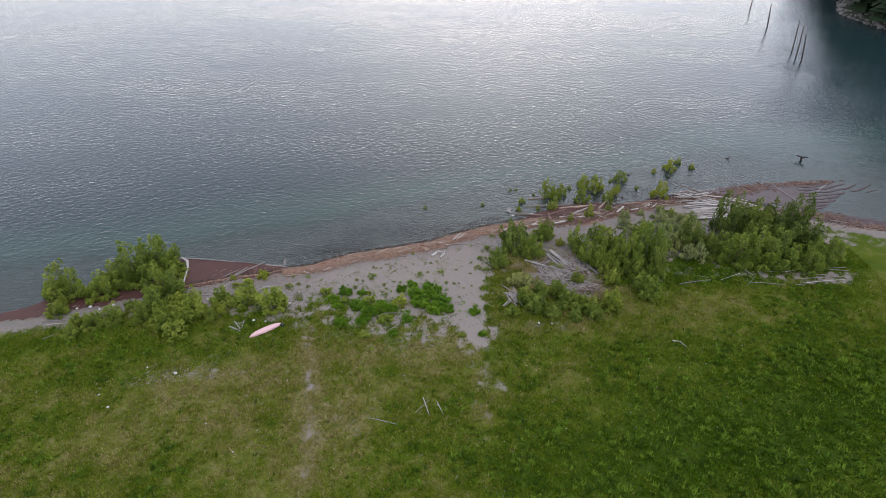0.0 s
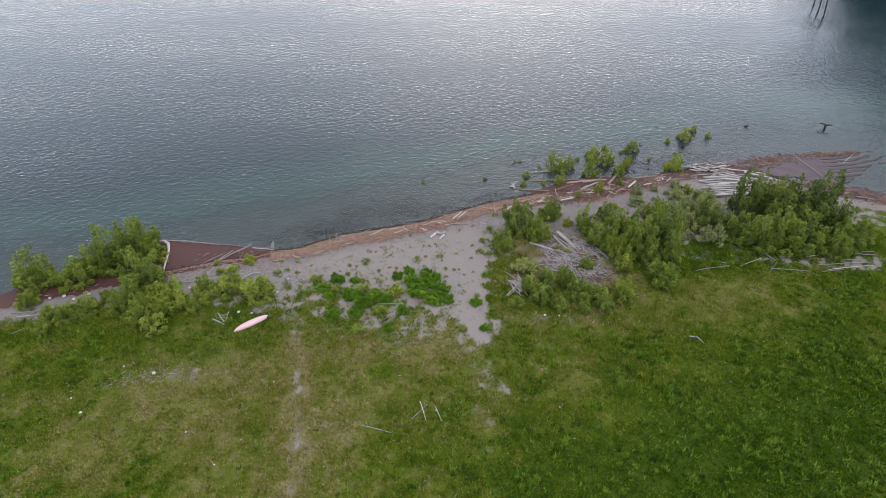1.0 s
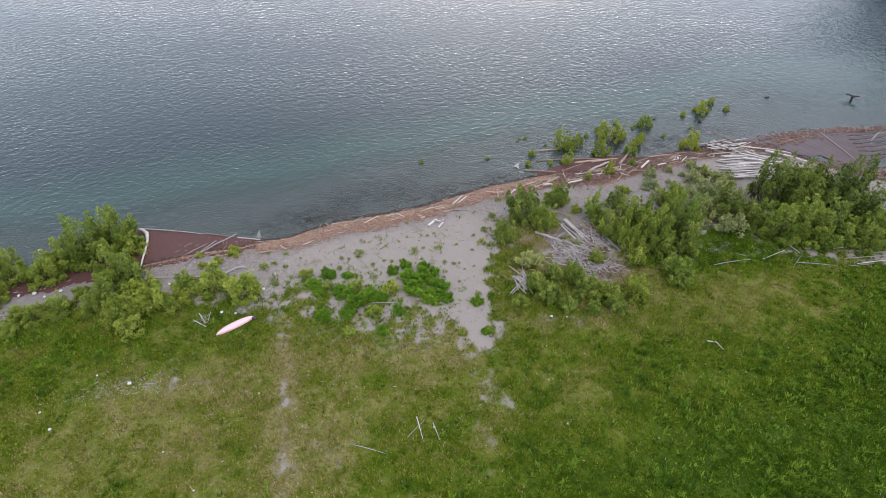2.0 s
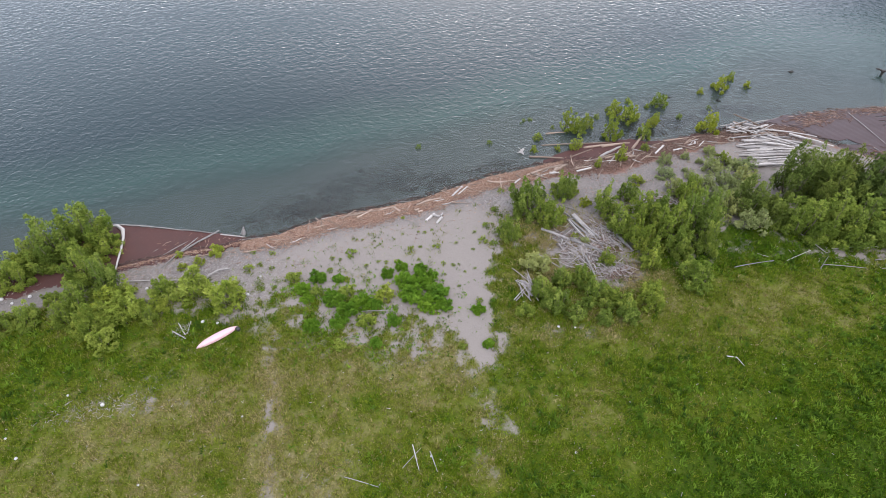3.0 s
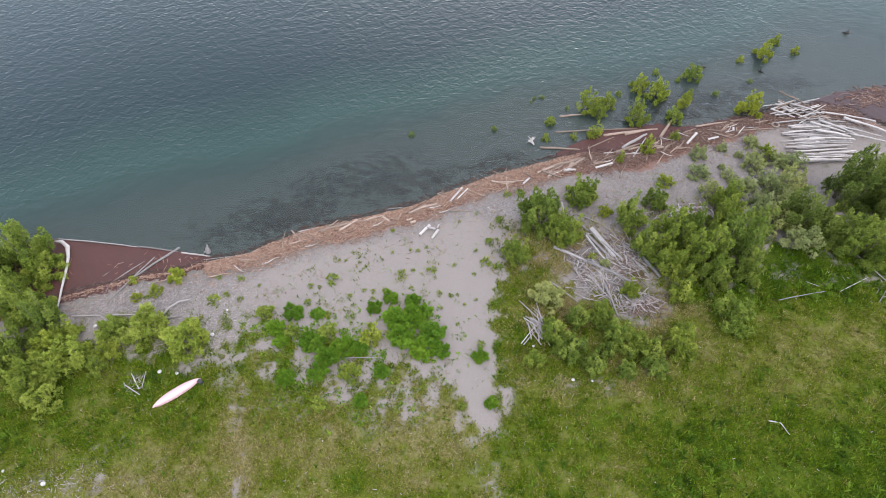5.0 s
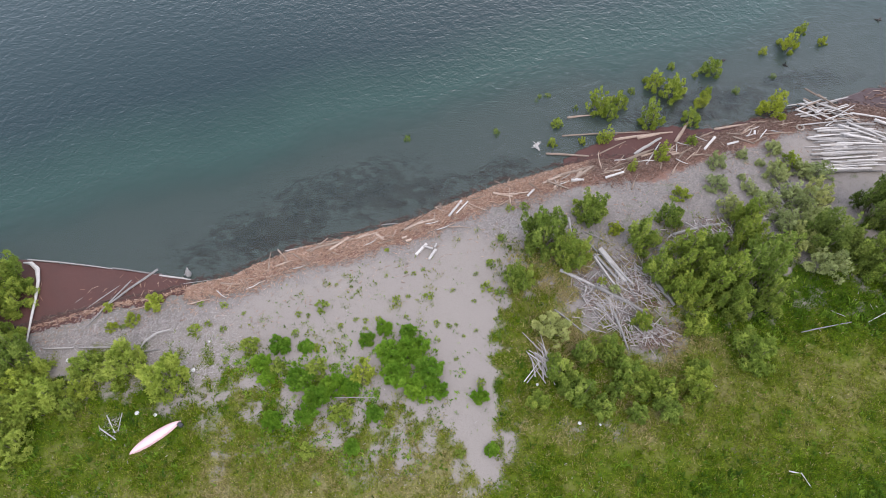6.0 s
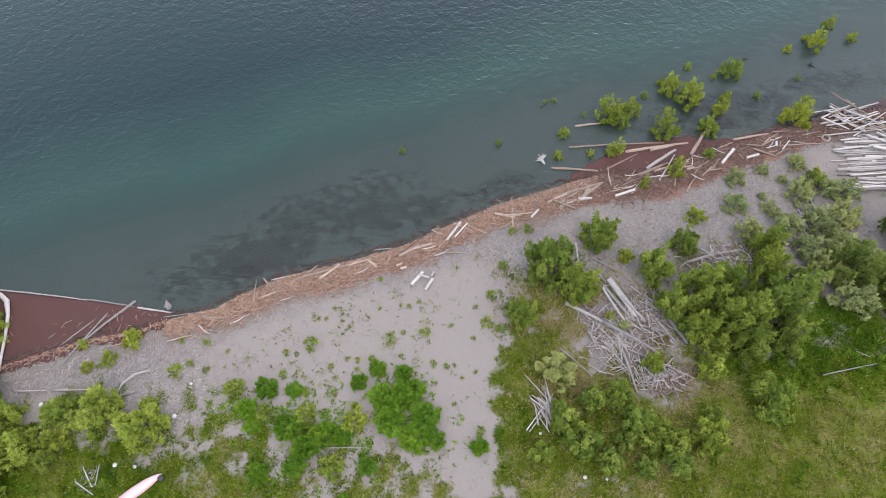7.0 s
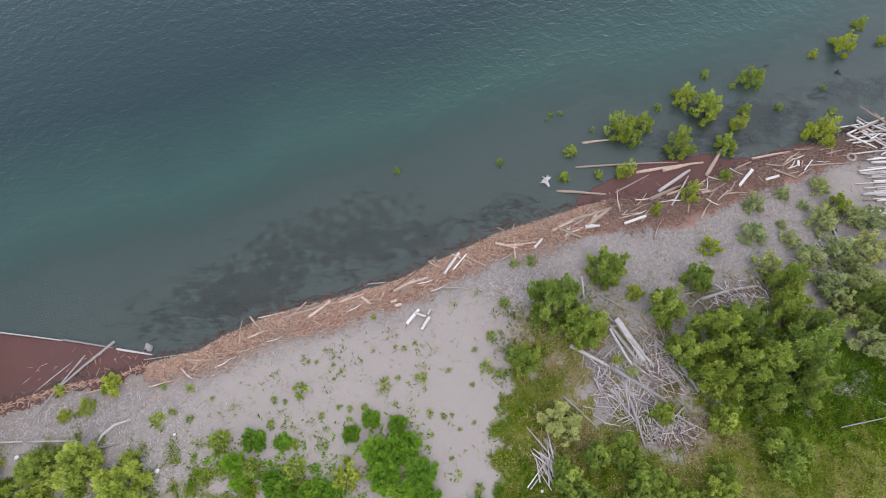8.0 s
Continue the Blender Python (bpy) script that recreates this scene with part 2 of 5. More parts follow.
def mat_material(name="bark_mat", tint=(1, 1, 1), rough=0.55, shine=0.085):
    """A floating mat of wet red-brown bark crumbs."""
    m, n, l, b = tree_of(name)
    pos = coords(n, l)
    f, w = grain(n, l, pos, 14.0, 6, 0.8), grain(n, l, pos, 0.5, 4, 0.6, 0.8)
    col = blend(n, l, f, (0.042, 0.019, 0.016), (0.10, 0.05, 0.043))
    col = blend(n, l, ramp(n, l, w, (0.42, (0,)), (0.68, (0.6,))), col, (0.062, 0.034, 0.03))
    col = blend(n, l, ramp(n, l, grain(n, l, pos, 32.0, 2), (0.66, (0,)), (0.74, (0.7,))), col, (0.24, 0.16, 0.12))
    l.new(blend(n, l, 1.0, col, tint, "MULTIPLY"), b.inputs["Base Color"])
    b.inputs["Roughness"].default_value = rough
    b.inputs["Specular IOR Level"].default_value = shine
    bump(n, l, b, f, 0.5, 0.02)
    return m


M_GROUND, M_WATER, M_MAT = ground_material(), water_material(), mat_material()
M_FILM = mat_material("bark_film", (0.72, 0.88, 0.98), 0.32, 0.2)
M_WILLOW = leaf_material("willow_leaf", (0.030, 0.055, 0.009), (0.138, 0.196, 0.030), (0.36, 0.41, 0.085), 0.15)
M_DARK_WILLOW = leaf_material("dark_willow_leaf", (0.024, 0.042, 0.010), (0.100, 0.142, 0.028), (0.25, 0.29, 0.072), 0.12)
M_PALE_WILLOW = leaf_material("pale_willow_leaf", (0.050, 0.082, 0.011), (0.192, 0.252, 0.036), (0.40, 0.445, 0.095), 0.2)
M_SALLOW = leaf_material("sallow_leaf", (0.095, 0.130, 0.045), (0.260, 0.300, 0.115), (0.43, 0.46, 0.20), 0.2)
M_YELLOW = leaf_material("yellow_willow_leaf", (0.075, 0.105, 0.012), (0.218, 0.268, 0.032), (0.40, 0.45, 0.080), 0.22)
M_WEED = leaf_material("weed_leaf", (0.034, 0.088, 0.007), (0.100, 0.200, 0.016), (0.22, 0.34, 0.042), 0.25)
M_HERB = leaf_material("herb_leaf", (0.022, 0.052, 0.004), (0.082, 0.150, 0.011), (0.20, 0.29, 0.028), 0.3)
M_GRASS = grass_material()
M_CONIFER = leaf_material("conifer_needles", (0.012, 0.022, 0.010), (0.025, 0.042, 0.018), (0.05, 0.075, 0.03), 0.05)
M_STEM = plain_material("willow_bark", (0.06, 0.05, 0.035), (0.16, 0.13, 0.09), 8)
M_GREY_WOOD = wood_material("silver_driftwood", (0.1627, 0.1516, 0.1442), (0.3697, 0.3476, 0.3254), (0.2218, 0.1997, 0.1849))
M_WHITE_WOOD = wood_material("bleached_driftwood", (0.306, 0.2848, 0.2635), (0.578, 0.544, 0.51), (0.374, 0.3315, 0.289), 0.4)
M_TAN_WOOD = wood_material("tan_driftwood", (0.19, 0.135, 0.100), (0.43, 0.335, 0.262), (0.26, 0.165, 0.118))
M_DARK_WOOD = wood_material("wet_dark_wood", (0.02, 0.016, 0.014), (0.075, 0.06, 0.05), (0.03, 0.025, 0.02))
M_CHIPS = chips_material("bark_chips", (0.0935, 0.0442, 0.0272), (0.3995, 0.238, 0.153), (0.578, 0.408, 0.289), (0.221, 0.1105, 0.0723), (0.60, 0.48, 0.375), (0.459, 0.2975, 0.2125))
M_DARK_CHIPS = chips_material("dark_bark_chips", (0.055, 0.028, 0.020), (0.19, 0.105, 0.075), (0.33, 0.21, 0.15), (0.11, 0.055, 0.040), (0.46, 0.36, 0.29), (0.15, 0.080, 0.058))
M_STRAW = chips_material("bleached_twigs", (0.14, 0.122, 0.110), (0.46, 0.415, 0.38), (0.31, 0.28, 0.26), (0.60, 0.555, 0.52))
M_WET_CHIPS = chips_material("wet_bark_chips", (0.03, 0.02, 0.017), (0.10, 0.055, 0.042), (0.05, 0.032, 0.026), (0.20, 0.12, 0.09))
M_SUNKEN = chips_material("sunken_bark", (0.014, 0.008, 0.006), (0.05, 0.026, 0.019), (0.022, 0.013, 0.010), (0.08, 0.046, 0.033))
M_STONE = plain_material("pale_stone", (0.306, 0.2975, 0.2805), (0.527, 0.51, 0.4845), 5, 0.85)
M_ROCK = plain_material("shore_rock", (0.05, 0.047, 0.042), (0.2, 0.19, 0.17), 0.4, 0.9, 0.3)
M_HULL = plain_material("pink_hull", (0.52, 0.33, 0.335), (0.58, 0.385, 0.385), 1.2, 0.42, 0.002)
M_BLACK = plain_material("black_plastic", (0.015, 0.015, 0.016), (0.04, 0.04, 0.04), 6, 0.6, 0.004)
M_FOREST_FLOOR = plain_material("forest_floor", (0.008, 0.012, 0.006), (0.025, 0.027, 0.014), 0.2, 0.95, 0.2)


# ---- building helpers ----
def mesh_of(name, verts, faces, material, smooth=False):
    me = bpy.data.meshes.new(name)
    me.from_pydata([tuple(v) for v in verts], [], [tuple(f) for f in faces])
    me.materials.append(material)
    if smooth:
        me.polygons.foreach_set("use_smooth", [True] * len(me.polygons))
    me.update()
    return me


def soup(name, verts, sides, material):
    """A mesh of loose faces, `sides` corners each, from an array of corners."""
    verts = np.asarray(verts, dtype=np.float32).reshape(-1, 3)
    count = len(verts) // sides
    me = bpy.data.meshes.new(name)
    me.vertices.add(len(verts))
    me.vertices.foreach_set("co", verts.ravel())
    me.loops.add(len(verts))
    me.loops.foreach_set("vertex_index", np.arange(len(verts), dtype=np.int32))
    me.polygons.add(count)
    me.polygons.foreach_set("loop_start", np.arange(0, len(verts), sides, dtype=np.int32))
    me.materials.append(material)
    me.update(calc_edges=True)
    return me


def indexed(name, verts, faces, material):
    """A mesh from arrays of corners and of four-cornered faces."""
    verts, faces = np.asarray(verts, dtype=np.float32), np.asarray(faces, dtype=np.int32)
    me = bpy.data.meshes.new(name)
    me.vertices.add(len(verts))
    me.vertices.foreach_set("co", verts.ravel())
    me.loops.add(faces.size)
    me.loops.foreach_set("vertex_index", faces.ravel())
    me.polygons.add(len(faces))
    me.polygons.foreach_set("loop_start", np.arange(0, faces.size, 4, dtype=np.int32))
    me.materials.append(material)
    me.update(calc_edges=True)
    return me


def part(name, me, parent, label=""):
    ob = new(name, me)
    ob.parent = parent
    return tagged(ob, label)


def tube(points, radii, sides=7, rough=0.0, rng=None):
    """Corners and faces of a tapering tube along points, closed at both ends."""
    pts = [Vector(p) for p in points]
    verts, faces = [], []
    for i, p in enumerate(pts):
        d = (pts[min(i + 1, len(pts) - 1)] - pts[max(i - 1, 0)]).normalized()
        a = d.cross(Vector((0, 0, 1)) if abs(d.z) < 0.9 else Vector((1, 0, 0))).normalized()
        c = d.cross(a)
        for k in range(sides):
            t = 2 * math.pi * k / sides
            r = radii[i] * (1 + (rng.uniform(-rough, rough) if rng else 0))
            verts.append(p + a * (r * math.cos(t)) + c * (r * math.sin(t)))
    for i in range(len(pts) - 1):
        for k in range(sides):
            q = (k + 1) % sides
            faces.append((i * sides + k, i * sides + q, (i + 1) * sides + q, (i + 1) * sides + k))
    faces.append(tuple(reversed(range(sides))))
    faces.append(tuple(range((len(pts) - 1) * sides, len(pts) * sides)))
    return verts, faces


def join(pieces):
    verts, faces = [], []
    for v, f in pieces:
        n = len(verts)
        verts += v
        faces += [tuple(i + n for i in k) for k in f]
    return verts, faces


TABLE = np.random.default_rng(77).random((256, 256))


def patches(x, y, scale, octaves=4, shift=0.0):
    """Fractal patches, 0 to 1, about 1 / scale metres across."""
    x, y = np.asarray(x, dtype=float) * scale + shift, np.asarray(y, dtype=float) * scale - shift * 0.7
    total, gain, norm = 0.0, 1.0, 0.0
    for _ in range(octaves):
        i, j = np.floor(x).astype(int), np.floor(y).astype(int)
        u, v = x - i, y - j
        u, v = u * u * (3 - 2 * u), v * v * (3 - 2 * v)
        a, b = TABLE[i % 256, j % 256], TABLE[(i + 1) % 256, j % 256]
        c, d = TABLE[i % 256, (j + 1) % 256], TABLE[(i + 1) % 256, (j + 1) % 256]
        total, norm = total + gain * (a + (b - a) * u + (c - a) * v + (a - b - c + d) * u * v), norm + gain
        x, y, gain = x * 2.03 + 17.3, y * 2.03 + 5.1, gain * 0.55
    return total / norm


def ripple(x, y, seed=0.0):
    """Smooth wandering values about 0, for uneven outlines."""
    return (np.sin(x * 0.61 + 1.7 * np.sin(y * 0.37 + seed)) + np.sin(y * 0.83 + 1.3 * np.sin(x * 0.29 - seed)) + 0.7 * np.sin(x * 1.9 + y * 1.3 + seed) + 0.5 * np.sin(x * 3.1 - y * 2.7 + seed)) / 3.2


def blob(x, y, cx, cy, rx, ry, turn=0.0):
    """1 at the middle of an ellipse, 0.5 on its rim, falling off outside."""
    c, s = math.cos(radians(turn)), math.sin(radians(turn))
    u, v = ((x - cx) * c + (y - cy) * s) / rx, (-(x - cx) * s + (y - cy) * c) / ry
    return 1 / (1 + (u * u + v * v) ** 2)


def step(lo, hi, x):
    t = np.clip((x - lo) / (hi - lo), 0, 1)
    return t * t * (3 - 2 * t)


# ---- the plan: shoreline and ground ----
SHORE_X = [-150, -60, -45, -36, -31, -27, -23, -20.6, -17.4, -15.4, -12, -7, -2.5, 0.2, 5.7, 11.5, 15.4, 20, 24.6, 30, 34, 38, 43, 46, 50, 56, 66, 90, 150]
SHORE_Y = [40, 56, 60, 63.5, 65.3, 66.8, 67.6, 68.8, 69.7, 71, 72.7, 74.1, 75.6, 77.1, 79.9, 82, 83.3, 83.5, 85.6, 87.5, 89, 90.3, 91.3, 90.5, 87, 83, 80, 77, 70]


def inland(x, y):
    """Metres from the waterline, positive on land."""
    return (np.interp(x, SHORE_X, SHORE_Y) - y) * 0.93


def height(x, y):
    """The ground's height; the lake's surface is z = 0."""
    d = inland(x, y)
    land = np.clip(d, 0, 10) * 0.045 + np.clip(d - 10, 0, 60) * 0.014 + np.clip(x + 10, 0, 50) * 0.012 * np.clip(d / 15, 0, 1)
    bed = np.clip(d, -14, 0) * 0.10 + np.clip(d + 14, -60, 0) * 0.16
    lumps = 0.05 * np.sin(x * 0.83 + 1.3 * np.sin(y * 0.41)) * np.sin(y * 0.71 + x * 0.23) * np.clip(d / 6, 0, 1)
    return np.where(d > 0, land, bed) + lumps


def grass_cover(x, y):
    """How far grass covers the ground, 0 to 1."""
    d = inland(x, y)
    edge = np.interp(x + 1.3 * ripple(0.9 * x, 0.9 * y, 3.0) + 1.6 * (patches(x, y, 0.6, 3, 21.0) - 0.5), [-70, -45, -34, -27, -21, -15, -10, -5, 0, 2, 4.2, 6.5, 9, 12, 20, 28, 36, 44, 60], [58, 60, 61.5, 61.5, 61, 59.5, 57.8, 57, 56, 55.8, 60.5, 69, 71, 70, 69, 70, 72, 75, 79])
    g = np.clip(0.5 + (edge - y) / 12.0, 0.12, 1.0)
    # the sandy track to the beach, bald patches, wheel ruts
    g = g - 0.95 * blob(x, y, 3.3, 60.5, 1.6, 5.0, 4) - 0.85 * blob(x, y, 3.5, 55.9, 0.8, 3.0, 6) - 0.55 * blob(x, y, 4.5, 54.0, 1.1, 1.1) - 0.3 * blob(x, y, 5.6, 57.5, 1.2, 3)
    g = g - 0.35 * blob(x, y, -7.6, 55.8, 1.3, 0.8, 20) - 0.3 * blob(x, y, -5.1, 57.2, 0.9, 1.0)
    for cx, cy, rx, ry, turn, k in ((-13.6, 47.5, 0.7, 5.5, 8, 0.26), (-12.2, 38.5, 0.6, 5.5, 4, 0.28), (-15.3, 53.5, 0.5, 2.4, 12, 0.24), (3.9, 45.4, 0.7, 3.4, -6, 0.42), (4.6, 41.5, 0.5, 3.6, -6, 0.3), (-9, 42.5, 2.6, 3.2, 0, 0.16), (6.0, 46.8, 0.6, 0.9, 0, 0.4)):
        g = g - k * blob(x, y, cx, cy, rx, ry, turn)
    # litter and gravel among the scrub
    for cx, cy, rx, ry, turn, k in ((14.5, 67.5, 2.8, 3.6, 20, 0.7), (18.5, 63.3, 2.6, 1.4, 8, 0.35), (24.5, 74, 4, 1.8, 5, 0.7), (-27, 48.5, 5, 1.0, 8, 0.2), (24.2, 55, 2.4, 0.6, 5, 0.2), (-19.5, 58.7, 1.6, 1.2, 0, 0.3), (40, 66.4, 7, 0.8, 3, 0.35), (48, 66.2, 5, 1.6, 3, 0.5), (-41, 60.5, 6, 1.3, 10, 0.6), (-24, 50, 5, 2.2, 0, 0.15), (12, 56.5, 5, 0.8, -4, 0.25)):
        g = g - k * blob(x, y, cx, cy, rx, ry, turn)
    g = g + 2.2 * (patches(x, y, 1.0, 4) - 0.5) * np.clip(1.15 - 1.9 * np.abs(g - 0.5), 0.08, 1)
    return np.clip(g, 0, 1) * step(1.5, 4, d)


def grass_tone(x, y):
    """0 lush and dark, 0.35 bright green, 1 dry straw."""
    t = 0.46 - 0.08 * step(-12, 18, x) - 0.07 * step(16, 40, x)
    t = t + 0.2 * blob(x, y, 13, 65, 7, 6) + 0.16 * blob(x, y, 29, 62, 9, 4) + 0.1 * blob(x, y, 22, 56, 12, 4) + 0.08 * blob(x, y, -14, 53, 12, 4) + 0.1 * blob(x, y, -16, 43, 15, 8) + 0.12 * blob(x, y, -24, 50, 7, 2.5) - 0.08 * blob(x, y, -25, 54.5, 11, 3) - 0.10 * blob(x, y, -8, 58, 8, 2)
    t = t - 0.26 * blob(x, y, 21, 37, 14, 7, 8) - 0.18 * blob(x, y, -40, 52, 12, 4) - 0.2 * blob(x, y, 40, 42, 14, 9) - 0.25 * blob(x, y, 31, 67, 9, 2.5) + 0.10 * blob(x, y, 24, 57, 8, 2.5) + 0.14 * blob(x, y, 33, 60, 8, 2.5) + 0.10 * blob(x, y, 12, 56, 6, 1.5)
    for cx, cy, rx, ry, turn in ((-13.6, 47.5, 1.2, 6, 8), (-12.2, 38.5, 1.1, 6, 4), (-15.3, 53.5, 0.8, 2.6, 12), (3.8, 46.3, 1.3, 3, -6), (4.6, 41, 1.0, 4, -6), (-9, 42.5, 2.4, 3.4, 0)):
        t = t + 0.2 * blob(x, y, cx, cy, rx, ry, turn)
    t = t + 0.62 * (patches(x, y, 0.16, 5, 9.0) - 0.5) + 0.55 * (patches(x, y, 0.8, 4, 3.0) - 0.5) + 0.14 * blob(x, y, -6, 54, 13, 3.5)
    return np.clip(t, 0, 1)


def chip_cover(x, y):
    """How far bark chips cover the ground along the waterline."""
    d = inland(x, y) + 0.5 * ripple(x * 1.3, y * 1.3, 2.0)
    wide = np.interp(x, [-60, -32, -22, -18, -12, 0, 10, 20, 34, 46, 56, 70], [1.2, 0.35, 0.3, 1.2, 2.4, 2.3, 2.6, 3.6, 3.0, 1.6, 0.8, 0.8])
    return step(-0.5, 0.1, d) * (1 - 0.95 * step(0.35, 1.3, d / wide + 0.5 * (patches(x, y, 0.8) - 0.5)))


def gravel_cover(x, y):
    """Dark shingle behind the bark bank and pebbles among the shrubs."""
    d = inland(x, y) + 0.6 * ripple(x, y, 5.0)
    g = 0.6 * step(0.6, 1.6, d) * step(5.0, 2.6, d) + 0.7 * blob(x, y, 8.5, 75.2, 4.0, 2.4, 10) + 0.6 * blob(x, y, 15, 74, 8, 3.5, 10) + 0.7 * blob(x, y, 27, 78.5, 11, 4.5, 14) + 0.1 * blob(x, y, -24, 64, 7, 2.6, 14) + 0.9 * blob(x, y, 15.5, 67.5, 3.4, 4.2, 20) + 0.4 * blob(x, y, 19, 63.4, 3.2, 1.8, 8) + 0.6 * blob(x, y, 32, 75, 8, 5)
    return np.clip(g, 0, 1)


def weed_cover(x, y):
    """Dark weed and sunken bark on the lake's bed."""
    d = inland(x, y)
    w = 0.66 * blob(x, y, -8.5, 80.6, 8.2, 3.2, 22) + 0.3 * step(-6.5, -0.5, d) * step(-24, -14, x) * step(14, 4, x) * step(0.35, 0.7, patches(x, y, 0.35, 4, 3.0)) + 0.5 * blob(x, y, -14, 75, 4, 2.0, 20) + 0.5 * blob(x, y, -20, 73.5, 6, 2.6, 18) + 0.5 * blob(x, y, -3, 79, 4, 1.6, 20) + 0.5 * blob(x, y, 6, 82, 4, 1.3, 20) + 0.85 * blob(x, y, 27, 91, 8, 2.8, 12) + 0.55 * blob(x, y, 40, 95.5, 8, 1.6, 8)
    return np.clip(w, 0, 1) * step(0.1, -0.8, d)


def axis(lo, hi, pitch, far, side):
    """Even steps from lo to hi, then longer and longer ones out to far."""
    core = np.arange(lo, hi + pitch / 2, pitch)
    grow = np.geomspace(1.5, far, 16)
    return np.concatenate([(lo - grow[::-1]) if side != 1 else [], core, hi + grow])


def sheet(name, xs, ys, z, material):
    X, Y = np.meshgrid(xs, ys)
    Z = z(X, Y) if callable(z) else np.full_like(X, z)
    nx, ny = len(xs), len(ys)
    i = (np.arange(ny - 1)[:, None] * nx + np.arange(nx - 1)[None, :]).ravel()
    me = indexed(name, np.stack([X, Y, Z], -1).reshape(-1, 3), np.stack([i, i + 1, i + nx + 1, i + nx], -1), material)
    me.polygons.foreach_set("use_smooth", np.ones(len(me.polygons), dtype=bool))
    return me, X.ravel(), Y.ravel()


# ---- ground and lake ----
me, gx, gy = sheet("ground", axis(-62, 72, 0.38, 2500, 0), axis(6, 110, 0.38, 2500, 0), height, M_GROUND)
cover = np.ones((len(gx), 4), dtype=np.float32)
cover[:, 0], cover[:, 1], cover[:, 2] = grass_cover(gx, gy), chip_cover(gx, gy), weed_cover(gx, gy)
me.color_attributes.new("cover", "FLOAT_COLOR", "POINT").data.foreach_set("color", cover.ravel())
me.attributes.new("tone", "FLOAT", "POINT").data.foreach_set("value", grass_tone(gx, gy).astype(np.float32))
me.attributes.new("gravel", "FLOAT", "POINT").data.foreach_set("value", gravel_cover(gx, gy).astype(np.float32))
tagged(new("ground", me), "sandy lake shore rising into a rough green meadow", "ground", kind="structure")

me, wx, wy = sheet("water", axis(-60, 90, 0.7, 2500, 0), axis(52, 130, 0.7, 2500, 0), 0.0, M_WATER)
depth = np.clip(-inland(wx, wy), 0, 80)
silt = np.interp(depth + 1.2 * ripple(wx * 0.4, wy * 0.4), [0, 4, 9, 15, 24, 48], [0.0, 0.10, 0.26, 0.5, 0.9, 1.0]) * (1 - 0.55 * step(34, 54, wx) * step(135, 108, wy))
silt = silt * (1 - 0.65 * weed_cover(wx, wy))
me.attributes.new("silt", "FLOAT", "POINT").data.foreach_set("value", silt.astype(np.float32))
# the wooded slope shelters the water below it
wind = 1 - 0.3 * step(46, 12, np.interp(wy, [60, 130, 180, 205, 223, 247, 300, 420, 520], [165, 158, 142, 135.5, 134, 146, 168, 215, 260]) - wx)
me.attributes.new("wind", "FLOAT", "POINT").data.foreach_set("value", wind.astype(np.float32))
tagged(new("water", me), "grey-green lake water rippled by the wind", "lake", kind="structure")


def floating_mat(label, inside, x0, x1, y0, y1, z, material=M_MAT):
    """A thin floating sheet of bark crumbs, where inside(x, y) is above 0.5."""
    pitch = 0.13
    xs, ys = np.arange(x0, x1, pitch), np.arange(y0, y1, pitch)
    X, Y = np.meshgrid(xs, ys)
    keep = (inside(X + pitch / 2, Y + pitch / 2) > 0.5)[:-1, :-1].ravel()
    nx = len(xs)
    i = (np.arange(len(ys) - 1)[:, None] * nx + np.arange(nx - 1)[None, :]).ravel()[keep]
    top = np.stack([X, Y, z + 0.015 * ripple(X * 3, Y * 3)], -1).reshape(-1, 3)
    f = np.stack([i, i + 1, i + nx + 1, i + nx], -1)
    used, back = np.unique(f, return_inverse=True)
    me = indexed("bark_mat", top[used], back.reshape(-1, 4), material)
    ob = tagged(new("bark_mat", me), label, "floating debris", kind="stuff")
    sol = ob.modifiers.new("thickness", "SOLIDIFY")
    sol.thickness, sol.offset = 0.05, -1
    return ob


def left_mat(x, y):
    rim = np.interp(x, [-62, -50, -47, -41, -37, -23.8, -20.8], [55, 60.5, 63.5, 66, 71.5, 70.1, 69.4])
    return np.where((y < rim) & (inland(x, y) < 0.4 + 0.4 * ripple(x * 2, y * 2) + 0.5 * (patches(x, y, 2.2, 3) - 0.5)) & (x < -20.6), 1.0, 0.0)


def right_mat(x, y):
    rim = np.interp(x, [12, 15, 18, 22, 24, 26, 34], [83.1, 84.8, 86.8, 87.5, 88.0, 87.3, 89.3])
    return np.where((y < rim + 0.35 * ripple(x * 1.6, y)) & (inland(x, y) < 0.5) & (x > 12.5), 1.0, 0.0)


def cove_mat(x, y):
    rim = np.interp(x, [42, 46, 54, 60, 65.5, 67], [91.6, 93.6, 95.2, 95.6, 96.4, 95])
    low = np.interp(x, [44, 52, 56, 60, 66], [89, 87.5, 84.5, 87.5, 92.5])
    return np.where((y < rim + 0.3 * ripple(x, y)) & (y > low + 0.7 * ripple(x * 0.8, y * 0.8)) & (inland(x, y) < 0.5) & ((x < 58) | (np.sin(6.0 * np.hypot(0.55 * (x - 58), y - 99) + 2.0 * ripple(x * 0.7, y * 0.7)) < 0.9 - 0.14 * (x - 58))), 1.0, 0.0) + np.where((inland(x, y) > -2.6 + 0.8 * ripple(x, y)) & (inland(x, y) < 0.5) & (x > 50) & (y < 87), 1.0, 0.0)


